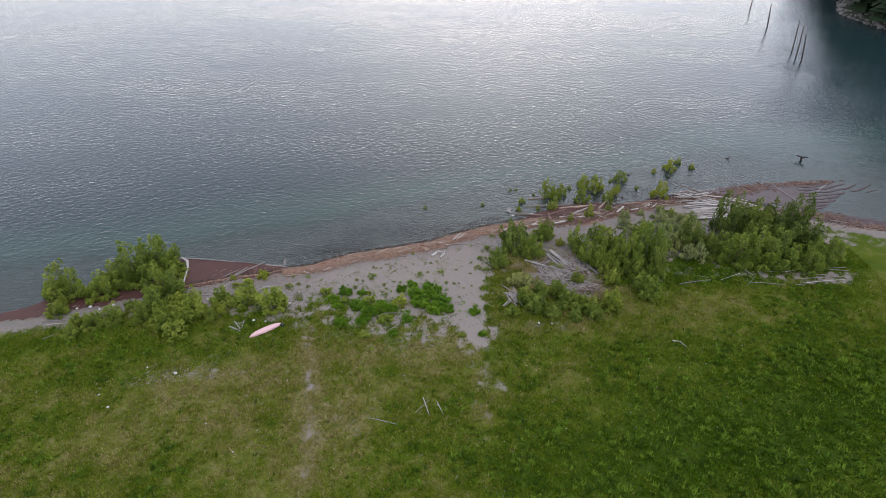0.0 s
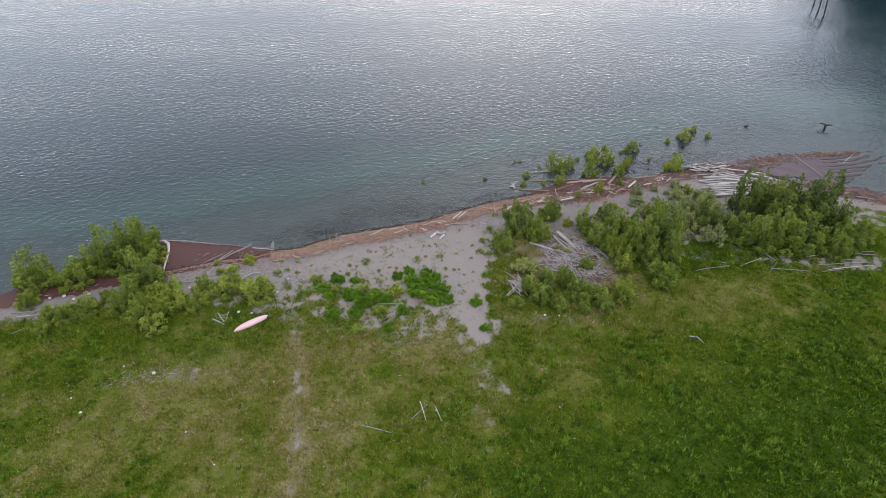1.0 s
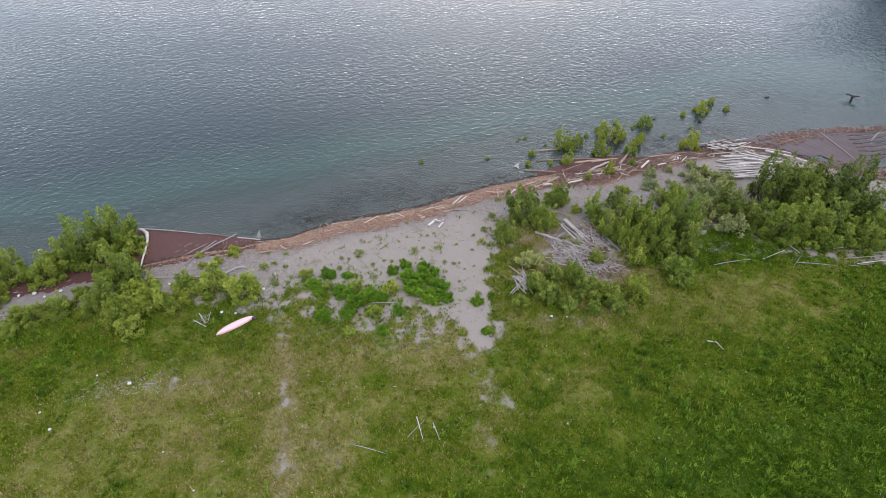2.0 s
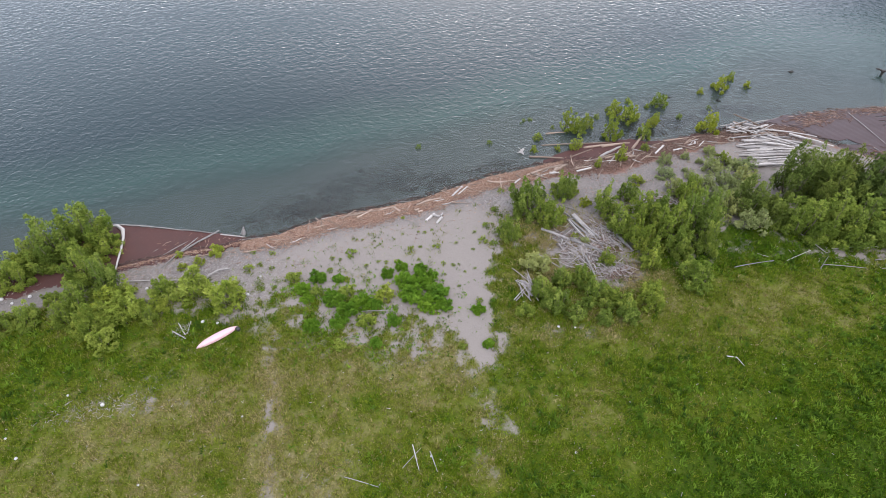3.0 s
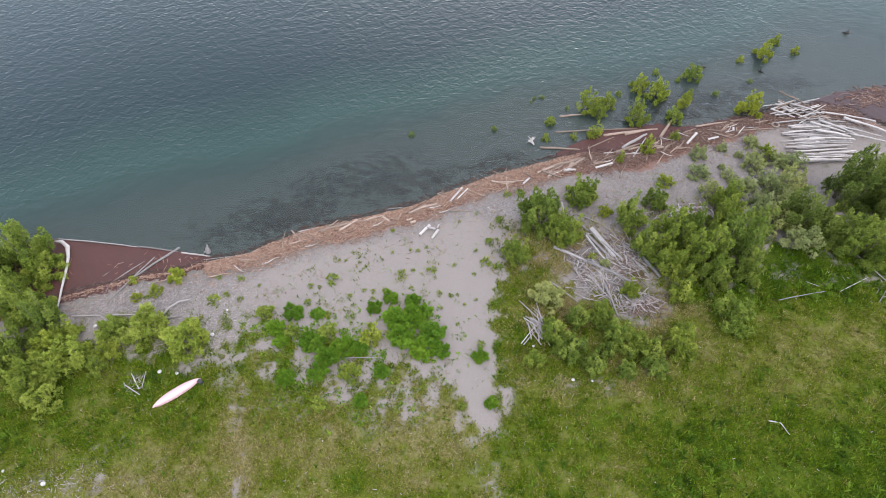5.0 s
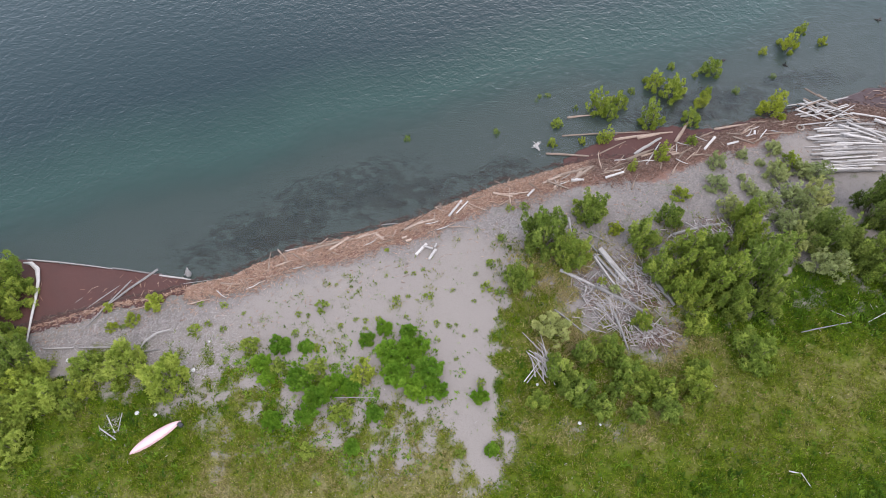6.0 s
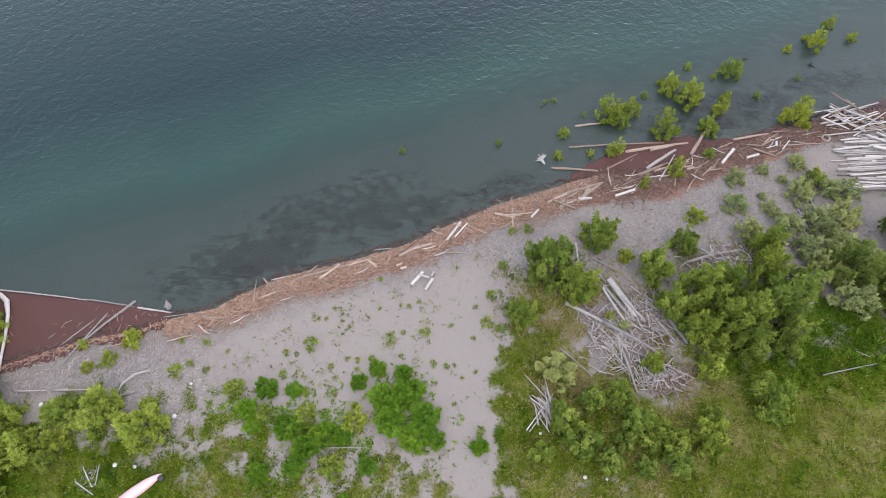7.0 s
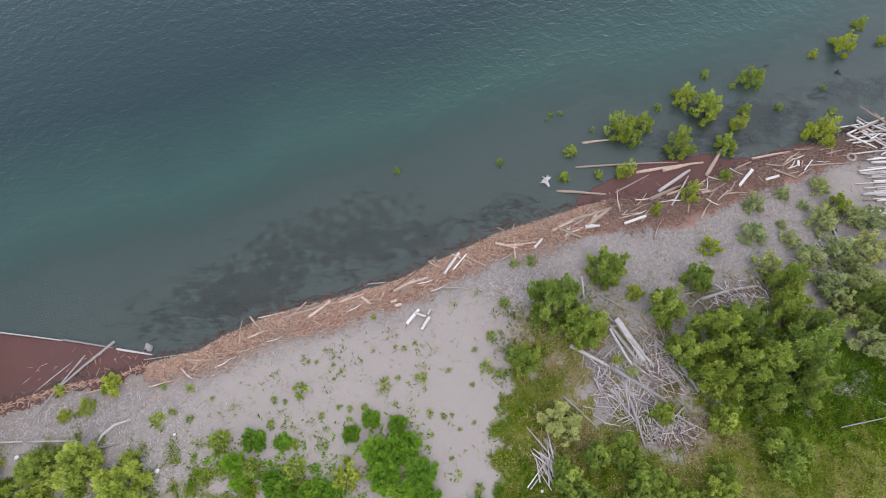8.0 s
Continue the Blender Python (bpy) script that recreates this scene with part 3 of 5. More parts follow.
floating_mat("red-brown mat of wet bark held behind a boom log", left_mat, -62, -20, 55, 73, 0.035)
floating_mat("red-brown bark and driftwood floating against the beach", right_mat, 12, 34, 80, 91, 0.035)
floating_mat("mauve-brown raft of floating bark in the cove", cove_mat, 42, 72, 76, 98, 0.03, M_FILM)

# ---- the far wooded slope ----
def slope(x, y):
    shore = np.interp(y, [60, 130, 180, 205, 223, 247, 300, 420, 520], [165, 158, 142, 135.5, 134, 146, 168, 215, 260])
    d = x - shore
    return np.where(d > 0, np.minimum(d * np.interp(y, [120, 230, 330], [0.6, 0.85, 1.1]) + 1.2 * np.clip(d, 0, 2), 78), d * 0.4) + 1.6 * ripple(x * 0.2, y * 0.2) * step(2, 12, d)


me, _, _ = sheet("hillside", np.arange(118, 420, 2.5), np.arange(60, 520, 3.0), slope, M_FOREST_FLOOR)
tagged(new("hillside", me), "steep dark wooded slope across the bay", "hillside", kind="structure")
rng = np.random.default_rng(5)
tx, ty = 134 + 196 * rng.random(7000) ** 1.5, rng.uniform(80, 510, 7000)
tz = slope(tx, ty)
ok = (tz > 1.6)
tx, ty, tz = tx[ok][:3600], ty[ok][:3600], tz[ok][:3600]
tall = rng.uniform(14, 28, len(tx))
fronds = []
for x, y, z, h in zip(tx, ty, tz, tall):
    n = 26
    u = rng.uniform(0.08, 1.0, n)
    a = rng.uniform(0, 2 * math.pi, n)
    r = (1.03 - u) * h * 0.24 * rng.uniform(0.7, 1.2, n)
    c, s, w = np.cos(a), np.sin(a), 0.16 * h * (1.1 - u)
    top = np.stack([x + 0 * u, y + 0 * u, z + u * h + 0.08 * h], -1)
    p = np.stack([x + c * r - s * w, y + s * r + c * w, z + u * h - 0.3 * r], -1)
    q = np.stack([x + c * r + s * w, y + s * r - c * w, z + u * h - 0.3 * r], -1)
    fronds.append(np.stack([top, p, q], 1))
tagged(new("conifer_wood", soup("conifer_wood", np.concatenate(fronds), 3, M_CONIFER)), "dark conifer wood covering the far slope", "woodland", kind="stuff")
rocks = []
for k in range(160):
    y = 190 + 52 * rng.random()
    x = float(np.interp(y, [60, 130, 180, 205, 223, 247, 300, 420, 520], [165, 158, 142, 135.5, 134, 146, 168, 215, 260])) + rng.uniform(-1.0, 1.2)
    r = rng.uniform(0.3, 0.9)
    bm = bmesh.new()
    bmesh.ops.create_icosphere(bm, subdivisions=1, radius=r)
    for v in bm.verts:
        v.co = Vector((v.co.x * rng.uniform(0.8, 1.4), v.co.y * rng.uniform(0.8, 1.4), v.co.z * rng.uniform(0.5, 0.9))) + Vector((x, y, max(0, float(slope(np.array(x), np.array(y)))) + 0.2))
    rocks.append(([v.co.copy() for v in bm.verts], [tuple(v.index for v in f.verts) for f in bm.faces]))
    bm.free()
tagged(new("shore_rocks", mesh_of("shore_rocks", *join(rocks), M_ROCK)), "pale broken rocks along the far shore", "rocks", kind="stuff")


# ---- plants ----
def unit_bush(seed, shoots, leaves, leaf, tall, material, name, label, category, plume=0.06, stems=10, lobes=7, dome=2.3):
    """A shrub about 1 m across: shoots that rise and fan out from the base, each a plume of leaf rosettes, gathered into a few heads."""
    r, g = random.Random(seed), np.random.default_rng(seed)
    root = tagged(new(name), label, category)
    leaf_tris, tones = [], []
    each = max(8, leaves // shoots)
    heads = []
    for j in range(lobes):
        a, q = 2.4 * j + r.uniform(-0.5, 0.5), 0.38 * math.sqrt((j + 0.25) / lobes) * r.uniform(0.9, 1.12)
        heads.append((q * math.cos(a), q * math.sin(a), r.uniform(-0.2, 0.14) * tall, r.random()))
    for k in range(shoots):
        a, q = 2.4 * k + r.uniform(-0.5, 0.5), 0.47 * math.sqrt((k + 0.5) / shoots) * r.uniform(0.85, 1.1)
        high = tall * (1.0 - dome * q * q) * r.uniform(0.6, 1.2)
        foot = np.array([0.45 * q * math.cos(a), 0.45 * q * math.sin(a), -0.02])
        px, py = q * math.cos(a + 0.15), q * math.sin(a + 0.15)
        hx, hy, up, age = min(heads, key=lambda h: (h[0] - px) ** 2 + (h[1] - py) ** 2)
        off = math.hypot(px - hx, py - hy)
        px, py = hx + (px - hx) * 0.78, hy + (py - hy) * 0.78
        tip = np.array([px, py, max(high + up - 1.5 * tall * off * off / 0.2, 0.2 * tall)])
        belly = (foot + tip) / 2 + np.array([0.10 * math.cos(a) * q, 0.10 * math.sin(a) * q, -0.04])
        if k % max(1, shoots // stems) == 0:
            part("stem", mesh_of("stem", *tube([tuple(foot - np.array([0, 0, 0.05])), tuple(belly), tuple(tip * 0.97)], [0.012, 0.008, 0.002], 5), M_STEM, True), root)
        # rosettes over the upper part of the shoot
        m = max(3, each // 13)
        t = 0.22 + 0.78 * g.beta(1.6, 0.9, m)[:, None]
        way = (belly - foot) * (1 - t) + (tip - belly) * t
        way /= np.linalg.norm(way, axis=1, keepdims=True)
        out = g.normal(size=(m, 3))
        out -= way * (out * way).sum(1, keepdims=True) * 0.8
        out /= np.linalg.norm(out, axis=1, keepdims=True)
        s = (t - 0.22) / 0.78
        fat = plume * (0.45 + 0.75 * np.sqrt(s)) * np.sqrt(1.04 - s ** 5)
        at = foot * (1 - t) ** 2 + 2 * belly * t * (1 - t) + tip * t * t + out * fat * (0.45 + 0.55 * np.sqrt(g.random((m, 1))))
        aim = out * 0.7 + way * 0.6 + np.array([0, 0, 0.45])
        aim /= np.linalg.norm(aim, axis=1, keepdims=True)
        tone = 0.30 * r.random() + 0.22 * age + 0.28 * g.random(m) + 0.20 * s[:, 0]
        pick = np.repeat(np.arange(m), 13)
        n = len(pick)
        w = aim[pick] * 0.75 + g.normal(size=(n, 3)) * 0.5
        w /= np.linalg.norm(w, axis=1, keepdims=True)
        base = at[pick] + w * plume * 0.12 + g.normal(size=(n, 3)) * plume * 0.10
        base[:, 2] = np.maximum(base[:, 2], 0.01)
        flat = np.stack([0.5 * g.normal(size=n), 0.5 * g.normal(size=n), np.ones(n)], -1)
        side = np.cross(w, flat)
        side /= np.linalg.norm(side, axis=1, keepdims=True) + 1e-6
        size = leaf * g.uniform(0.65, 1.3, (n, 1))
        leaf_tris.append(np.stack([base - side * size * 0.2, base + side * size * 0.2, base + w * size], 1))
        tones.append(np.repeat(tone[pick], 3))
    me = soup("crown", np.concatenate(leaf_tris), 3, material)
    me.attributes.new("plume", "FLOAT", "POINT").data.foreach_set("value", np.concatenate(tones).astype(np.float32))
    part("crown", me, root)
    return root


used = set()


def plant(kinds, places, group, rng, squash=(0.75, 1.0), sink=0.0, floor=None):
    for x, y, w in places:
        ob = kinds[rng.randrange(len(kinds))]
        z = float(height(np.array(x), np.array(y)))
        z = max(z, -0.25) - sink
        m = pose(x, y, z, rng.uniform(-5, 5), rng.uniform(-5, 5), rng.uniform(0, 360)) @ Matrix.Diagonal((w * rng.uniform(0.95, 1.1), w * rng.uniform(0.95, 1.1), w * rng.uniform(*squash), 1))
        if ob.name in used:
            ob = copy_thing(ob, m)
        used.add(ob.name)
        ob.matrix_basis = m
        tagged(ob, group=group)


# where the shrubs and logs stand: x, y, width; or both ends and the radius
WILLOWS_MID = [
    (9.8, 73.4, 4.5), (11.9, 71.6, 3.9), (14.1, 76.5, 3.4), (7.4, 69.0, 2.8), (18.2, 73.2, 3.4), (21.3, 75.7, 2.4), (21.4, 70.8, 4.5),
    (19.1, 69.7, 3.1), (23.5, 68.7, 5.0), (23.2, 71.5, 4.2), (26.5, 68.7, 5.1), (28.1, 71.1, 3.9), (24.4, 66.6, 3.2), (20.8, 67.8, 3.6),
    (27.4, 66.7, 2.8), (26.7, 72.2, 3.8), (27.6, 74.8, 3.4), (21.2, 64.7, 2.2), (17.0, 65.1, 1.7), (13.7, 62.6, 1.8), (11.9, 62.2, 1.8),
]
SALLOWS = [
    (9.6, 64.6, 3.8), (26.9, 76.8, 3.0), (30.2, 77.5, 3.3), (32.9, 77.9, 3.7), (35.1, 78.2, 3.8), (31.3, 75.0, 3.6), (33.9, 75.5, 3.7),
    (31.9, 72.9, 3.8), (33.2, 70.5, 4.0), (26.5, 79.8, 2.8), (29.9, 83.7, 1.6), (27.2, 82.6, 2.4), (33.0, 84.4, 2.3), (32.3, 80.9, 3.2),
    (34.8, 81.5, 2.6), (29.4, 79.3, 2.1), (15.2, 68.3, 1.4), (29.1, 80.8, 1.1), (31.3, 82.6, 1.4), (36.1, 81.1, 3.3),
]
YELLOW_WILLOWS = [
    (22.9, 78.6, 2.2), (16.2, 74.6, 1.7), (34.0, 82.4, 2.5), (14.3, 69.2, 1.1), (-23.3, 67.1, 2.0), (-24.6, 65.5, 1.6), (-26.1, 64.8, 1.2),
    (-27.1, 66.7, 1.1), (-4.1, 72.6, 0.5),
]
WILLOWS_EDGE = [
    (8.2, 58.6, 1.7), (10.0, 60.4, 2.3), (11.0, 59.1, 2.6), (12.0, 62.3, 1.9), (9.7, 61.6, 1.6), (14.0, 62.6, 2.3), (15.0, 60.8, 2.5),
    (15.8, 59.3, 1.5), (17.5, 59.3, 1.9), (17.6, 57.9, 2.4), (15.4, 57.6, 1.7), (20.0, 59.6, 2.9), (20.8, 61.2, 1.7), (12.8, 58.0, 1.9),
    (16.6, 60.3, 1.9), (25.0, 62.3, 3.5), (14.0, 59.4, 1.6), (-26.6, 60.9, 3.0), (-23.9, 61.3, 3.7), (-20.4, 60.3, 3.8), (-26.6, 59.2, 2.0),
    (-29.1, 58.5, 3.6), (-31.4, 59.2, 3.1), (-30.7, 57.1, 2.6), (-27.0, 57.7, 1.8), (-30.1, 54.8, 2.5), (-30.4, 60.5, 2.6),
]
WILLOWS_RIGHT = [
    (39.6, 76.0, 5.5), (42.6, 76.6, 5.8), (38.3, 69.6, 6.2), (41.0, 69.3, 6.7), (43.5, 69.3, 7.9), (47.4, 74.9, 6.0), (46.4, 77.8, 5.1),
    (48.9, 73.3, 6.8), (49.1, 69.2, 5.8), (51.6, 70.7, 4.5), (37.2, 70.8, 5.2), (45.7, 68.8, 4.6), (47.3, 67.4, 4.2), (35.7, 71.7, 4.5),
    (33.7, 73.0, 4.9), (42.6, 74.1, 5.5),
]
WILLOWS_LEFT = [
    (-46.7, 62.6, 5.7), (-42.6, 63.0, 5.0), (-41.5, 65.1, 4.6), (-39.0, 66.5, 6.0), (-37.2, 68.6, 6.2), (-35.1, 67.3, 4.5), (-34.8, 63.2, 5.0),
    (-32.4, 61.3, 4.2), (-34.0, 58.6, 4.1), (-32.0, 56.6, 4.0), (-34.5, 57.5, 2.9), (-40.1, 64.9, 4.4), (-37.4, 60.3, 2.4), (-38.6, 57.5, 4.1),
    (-40.5, 56.9, 3.6), (-42.5, 57.2, 2.9), (-45.7, 59.1, 3.6), (-42.0, 54.7, 2.7),
]
WATER_WILLOWS = [
    (12.3, 88.1, 1.5), (11.6, 85.4, 1.3), (16.8, 90.0, 2.9), (19.0, 90.9, 2.1), (17.8, 89.4, 2.2), (16.7, 85.8, 2.0), (14.6, 85.7, 1.1),
    (20.6, 92.8, 1.0), (23.0, 93.8, 2.6), (25.0, 92.3, 3.5), (25.6, 96.7, 1.2), (21.8, 88.2, 3.0), (26.1, 88.7, 2.5), (25.4, 85.5, 1.4),
    (27.5, 91.0, 2.0), (28.5, 92.6, 1.4), (29.7, 96.1, 2.9), (27.9, 95.4, 0.9), (36.2, 99.2, 1.3), (39.2, 100.1, 2.9), (41.5, 102.9, 1.6),
    (34.4, 89.8, 3.5), (36.5, 92.6, 1.0), (43.3, 100.9, 1.4), (22.0, 83.6, 2.1), (19.0, 82.1, 1.2),
]
REEDS = [
    (-2.8, 85.9, 0.7), (6.1, 86.8, 0.7), (10.9, 92.0, 0.5), (11.7, 92.2, 0.6), (10.5, 91.5, 0.4), (14.5, 90.4, 0.6), (36.2, 95.3, 0.6),
    (31.7, 93.0, 0.8),
]
SAND_SHRUBS = [
    (-9.1, 66.8, 1.7), (-3.0, 67.5, 1.0), (-2.0, 67.8, 0.6), (-0.3, 67.8, 1.2), (-5.3, 63.8, 1.3), (5.0, 71.0, 1.3), (6.1, 73.7, 1.2),
    (3.7, 70.0, 0.6), (0.4, 65.2, 0.8), (1.4, 65.0, 0.7), (2.0, 62.1, 0.5), (7.0, 77.2, 1.1), (8.3, 77.4, 1.3), (3.9, 60.1, 1.1), (4.6, 68.6, 1.4),
    (5.7, 68.1, 1.3), (-19.3, 64.6, 1.6), (-18.3, 65.2, 0.9), (-17.0, 64.7, 0.8), (-17.4, 61.9, 0.8), (-16.2, 61.9, 0.7), (-7.4, 65.0, 0.7),
    (-11.0, 66.1, 0.8),
]
SAND_SPROUTS = [
    (-10.2, 66.0, 0.5), (-11.0, 64.3, 0.9), (-6.2, 65.6, 0.5), (-5.4, 65.5, 0.6), (-5.4, 64.8, 0.5), (-4.4, 65.7, 0.6), (-2.1, 65.9, 0.5),
    (1.7, 68.4, 0.5), (3.5, 67.3, 0.5), (2.6, 64.1, 0.4), (3.6, 64.6, 0.4), (5.4, 64.2, 0.6), (-4.0, 69.9, 0.4), (-2.3, 70.2, 0.4), (-1.6, 70.1, 0.5),
    (-0.8, 70.5, 0.4), (-8.2, 69.0, 0.4), (-6.9, 68.8, 0.4), (-4.8, 69.1, 0.3), (-6.8, 67.7, 0.3), (0.6, 63.7, 0.4), (2.0, 65.1, 0.4),
    (-19.4, 67.1, 0.7), (-17.4, 67.0, 0.8), (-15.6, 66.2, 0.5), (-25.3, 64.9, 0.7),
]
WEEDS = [
    (-14.5, 63.1, 2.1), (-13.3, 61.7, 2.0), (-12.0, 63.2, 2.0), (-11.9, 61.2, 1.8), (-12.7, 60.4, 1.6), (-10.1, 60.3, 2.5), (-8.9, 61.2, 2.2),
    (-7.3, 59.7, 2.5), (-8.6, 58.9, 2.4), (-6.7, 57.6, 2.3), (-9.2, 57.6, 2.0), (-11.7, 57.1, 1.9), (-5.2, 61.0, 2.5), (-6.1, 59.8, 2.1),
    (-3.2, 62.5, 2.8), (-1.4, 62.7, 3.0), (-0.1, 61.1, 2.8), (-2.6, 60.7, 2.8), (-0.8, 59.7, 2.7), (0.6, 59.5, 2.0), (-3.8, 64.8, 1.8),
    (-1.9, 64.4, 1.7), (-5.1, 63.7, 1.6), (-10.0, 63.1, 1.5), (-9.1, 63.0, 0.9), (3.8, 59.0, 1.6), (-5.6, 55.1, 1.5), (-8.7, 54.7, 1.7),
    (-4.1, 57.6, 1.7), (4.5, 55.0, 1.3), (2.3, 54.7, 1.0),
]
BOOM_LOGS = [
    (-35.6, 71.4, -27.5, 70.5, 0.13), (-27.9, 70.6, -23.9, 70.0, 0.15), (-23.6, 69.9, -20.8, 69.5, 0.17), (-23.9, 70.5, -27.4, 66.7, 0.20),
    (-25.9, 69.4, -28.3, 64.9, 0.12), (-29.0, 66.5, -26.7, 68.9, 0.10), (-30.5, 66.7, -29.0, 68.2, 0.06), (-13.1, 72.5, -11.0, 73.0, 0.10),
    (-11.2, 72.5, -6.9, 73.9, 0.22), (-6.9, 73.8, -4.8, 75.0, 0.15), (-4.8, 75.4, -2.9, 75.6, 0.12), (-21.9, 69.0, -18.2, 69.6, 0.06),
    (-25.2, 66.5, -22.6, 67.2, 0.10), (-31.1, 62.9, -28.7, 63.0, 0.14), (-28.3, 63.0, -25.1, 63.1, 0.13), (-23.7, 62.5, -21.7, 62.9, 0.15),
]
FLOATING_LOGS = [
    (10.9, 84.1, 15.1, 83.8, 0.14), (12.7, 86.5, 21.7, 87.1, 0.10), (17.9, 86.0, 23.9, 87.1, 0.15), (20.2, 86.2, 22.5, 86.8, 0.30),
    (19.6, 84.1, 22.6, 86.3, 0.22), (18.7, 83.3, 21.6, 84.7, 0.20), (20.5, 82.7, 22.4, 85.7, 0.10), (23.9, 85.7, 25.7, 88.4, 0.24),
    (13.5, 89.0, 16.1, 89.4, 0.12), (32.4, 86.7, 36.3, 87.0, 0.10), (15.9, 84.0, 19.0, 85.8, 0.10), (20.2, 83.8, 23.5, 84.9, 0.14),
    (22.8, 84.6, 24.1, 85.5, 0.10), (13.2, 80.7, 15.2, 82.3, 0.30), (13.0, 80.6, 14.2, 80.7, 0.20), (11.4, 81.0, 15.4, 82.4, 0.30),
    (11.3, 79.6, 11.8, 80.7, 0.12), (26.5, 86.4, 28.1, 87.2, 0.12), (28.2, 87.5, 31.8, 88.3, 0.14),
]
BEACH_LOGS = [
    (13.6, 73.2, 14.4, 72.1, 0.14), (16.3, 69.1, 16.9, 67.7, 0.14), (10.9, 70.3, 13.7, 68.7, 0.20), (13.7, 68.7, 17.6, 66.1, 0.22),
    (14.8, 66.6, 15.6, 62.9, 0.14), (10.1, 66.5, 12.5, 64.1, 0.10), (18.8, 69.1, 20.0, 66.9, 0.26), (18.4, 70.4, 19.9, 67.0, 0.18),
    (12.3, 76.1, 12.3, 74.1, 0.12), (13.4, 74.5, 15.6, 73.1, 0.06), (21.3, 74.1, 23.6, 74.8, 0.20), (23.4, 74.8, 26.1, 75.2, 0.16),
    (22.3, 73.6, 24.0, 73.4, 0.12), (33.2, 80.4, 33.3, 77.0, 0.16), (33.5, 80.4, 32.8, 76.8, 0.12), (29.5, 75.7, 30.8, 75.9, 0.10),
    (17.7, 69.1, 19.1, 67.0, 0.16), (17.4, 70.9, 17.1, 69.1, 0.12),
]
STREWN_LOGS = [
    (38.0, 69.3, 39.5, 66.4, 0.22), (35.1, 65.3, 38.1, 66.8, 0.12), (38.6, 64.8, 42.5, 64.2, 0.16), (38.0, 64.2, 39.6, 66.0, 0.14),
    (43.6, 67.1, 49.4, 68.2, 0.16), (47.1, 67.7, 52.4, 68.3, 0.20), (44.0, 65.4, 51.2, 66.2, 0.16), (45.0, 64.6, 50.9, 65.6, 0.14),
    (44.1, 64.2, 46.9, 64.6, 0.16), (47.1, 66.4, 51.9, 66.8, 0.14), (32.6, 66.3, 33.5, 65.8, 0.10), (-46.8, 57.5, -43.3, 57.9, 0.16),
    (-44.9, 54.2, -44.0, 55.1, 0.12), (-45.9, 56.9, -43.7, 57.3, 0.12), (-47.5, 64.4, -41.7, 64.5, 0.14), (-42.0, 64.3, -36.9, 64.3, 0.12),
    (-45.9, 62.5, -45.6, 64.2, 0.10), (-47.0, 61.4, -45.0, 58.0, 0.14), (48.5, 67.8, 52.4, 67.6, 0.15), (40.3, 67.0, 44.0, 67.3, 0.12),
    (58.1, 82.8, 60.3, 82.0, 0.20), (54.7, 94.2, 56.3, 87.1, 0.16), (60.9, 92.1, 64.1, 95.2, 0.16), (60.3, 93.5, 62.2, 93.2, 0.14),
    (54.4, 86.3, 54.8, 85.6, 0.20),
]
L_WILLOW = "bushy bright green willow shrub with feathery leaf tips"
tall_willows = [unit_bush(11 + k, 34, 15000, 0.040, 0.85 + 0.06 * k, M_WILLOW, "willow_bush", "tall bushy bright green willow with feathery tips", "shrub", 0.070, 14) for k in range(3)]
great_willows = [unit_bush(81 + k, 48, 24000, 0.031, 0.8 + 0.06 * k, M_WILLOW, "willow_bush", "tall bushy bright green willow with feathery tips", "shrub", 0.062, 16) for k in range(3)]
dark_willows = [unit_bush(101 + k, 48, 24000, 0.031, 0.8 + 0.06 * k, M_DARK_WILLOW, "willow_bush", "tall dense dark green willow with feathery tips", "shrub", 0.062, 16) for k in range(3)]
willows = [unit_bush(21 + k, 22, 6000, 0.062, 0.8 + 0.06 * k, M_WILLOW, "willow_bush", L_WILLOW, "shrub", 0.085) for k in range(4)]
sallows = [unit_bush(31 + k, 26, 6500, 0.048, 0.72, M_SALLOW, "sallow_bush", "loose silvery green sallow shrub on grey sand", "shrub", 0.07) for k in range(3)]
yellows = [unit_bush(41 + k, 18, 3600, 0.062, 0.7, M_YELLOW, "yellow_willow_bush", "small yellow-green willow shrub by the water", "shrub", 0.07) for k in range(2)]
wet_ones = [unit_bush(51 + k, 20, 4600, 0.058, 0.85, (M_YELLOW, M_PALE_WILLOW, M_YELLOW)[k], "flooded_willow", "yellow-green willow standing in shallow lake water", "shrub", 0.07) for k in range(3)]
shrublets = [unit_bush(61 + k, 16, 800, 0.115, 0.55, M_WILLOW, "sand_shrub", "low green seedling shrub growing on bare sand", "shrub", 0.08, 5) for k in range(3)]
weeds = [unit_bush(71 + k, 28, 5400, 0.080, 0.40, M_WEED, "weed_clump", "dense bright green leafy weeds on the beach", "weeds", 0.075, 6, dome=0.9) for k in range(4)]
pale_weeds = [unit_bush(121 + k, 22, 3000, 0.075, 0.40, M_PALE_WILLOW, "weed_clump", "sage green leafy weeds on the sand", "weeds", 0.085, 6, dome=1.4) for k in range(2)]
rng = random.Random(3)
plant(willows, [(x, y, 1.12 * w) for x, y, w in WILLOWS_MID if w < 2.6], "willows on the beach", rng, (0.9, 1.15))
plant(tall_willows, [(x, y, 1.02 * w) for x, y, w in WILLOWS_MID if w >= 2.6], "willows on the beach", rng, (1.1, 1.45))
plant(sallows, [(x, y, 0.92 * w) for x, y, w in SALLOWS], "sallows on the sand", rng, (0.75, 1.0))
plant(yellows, YELLOW_WILLOWS, "yellow willows", rng)
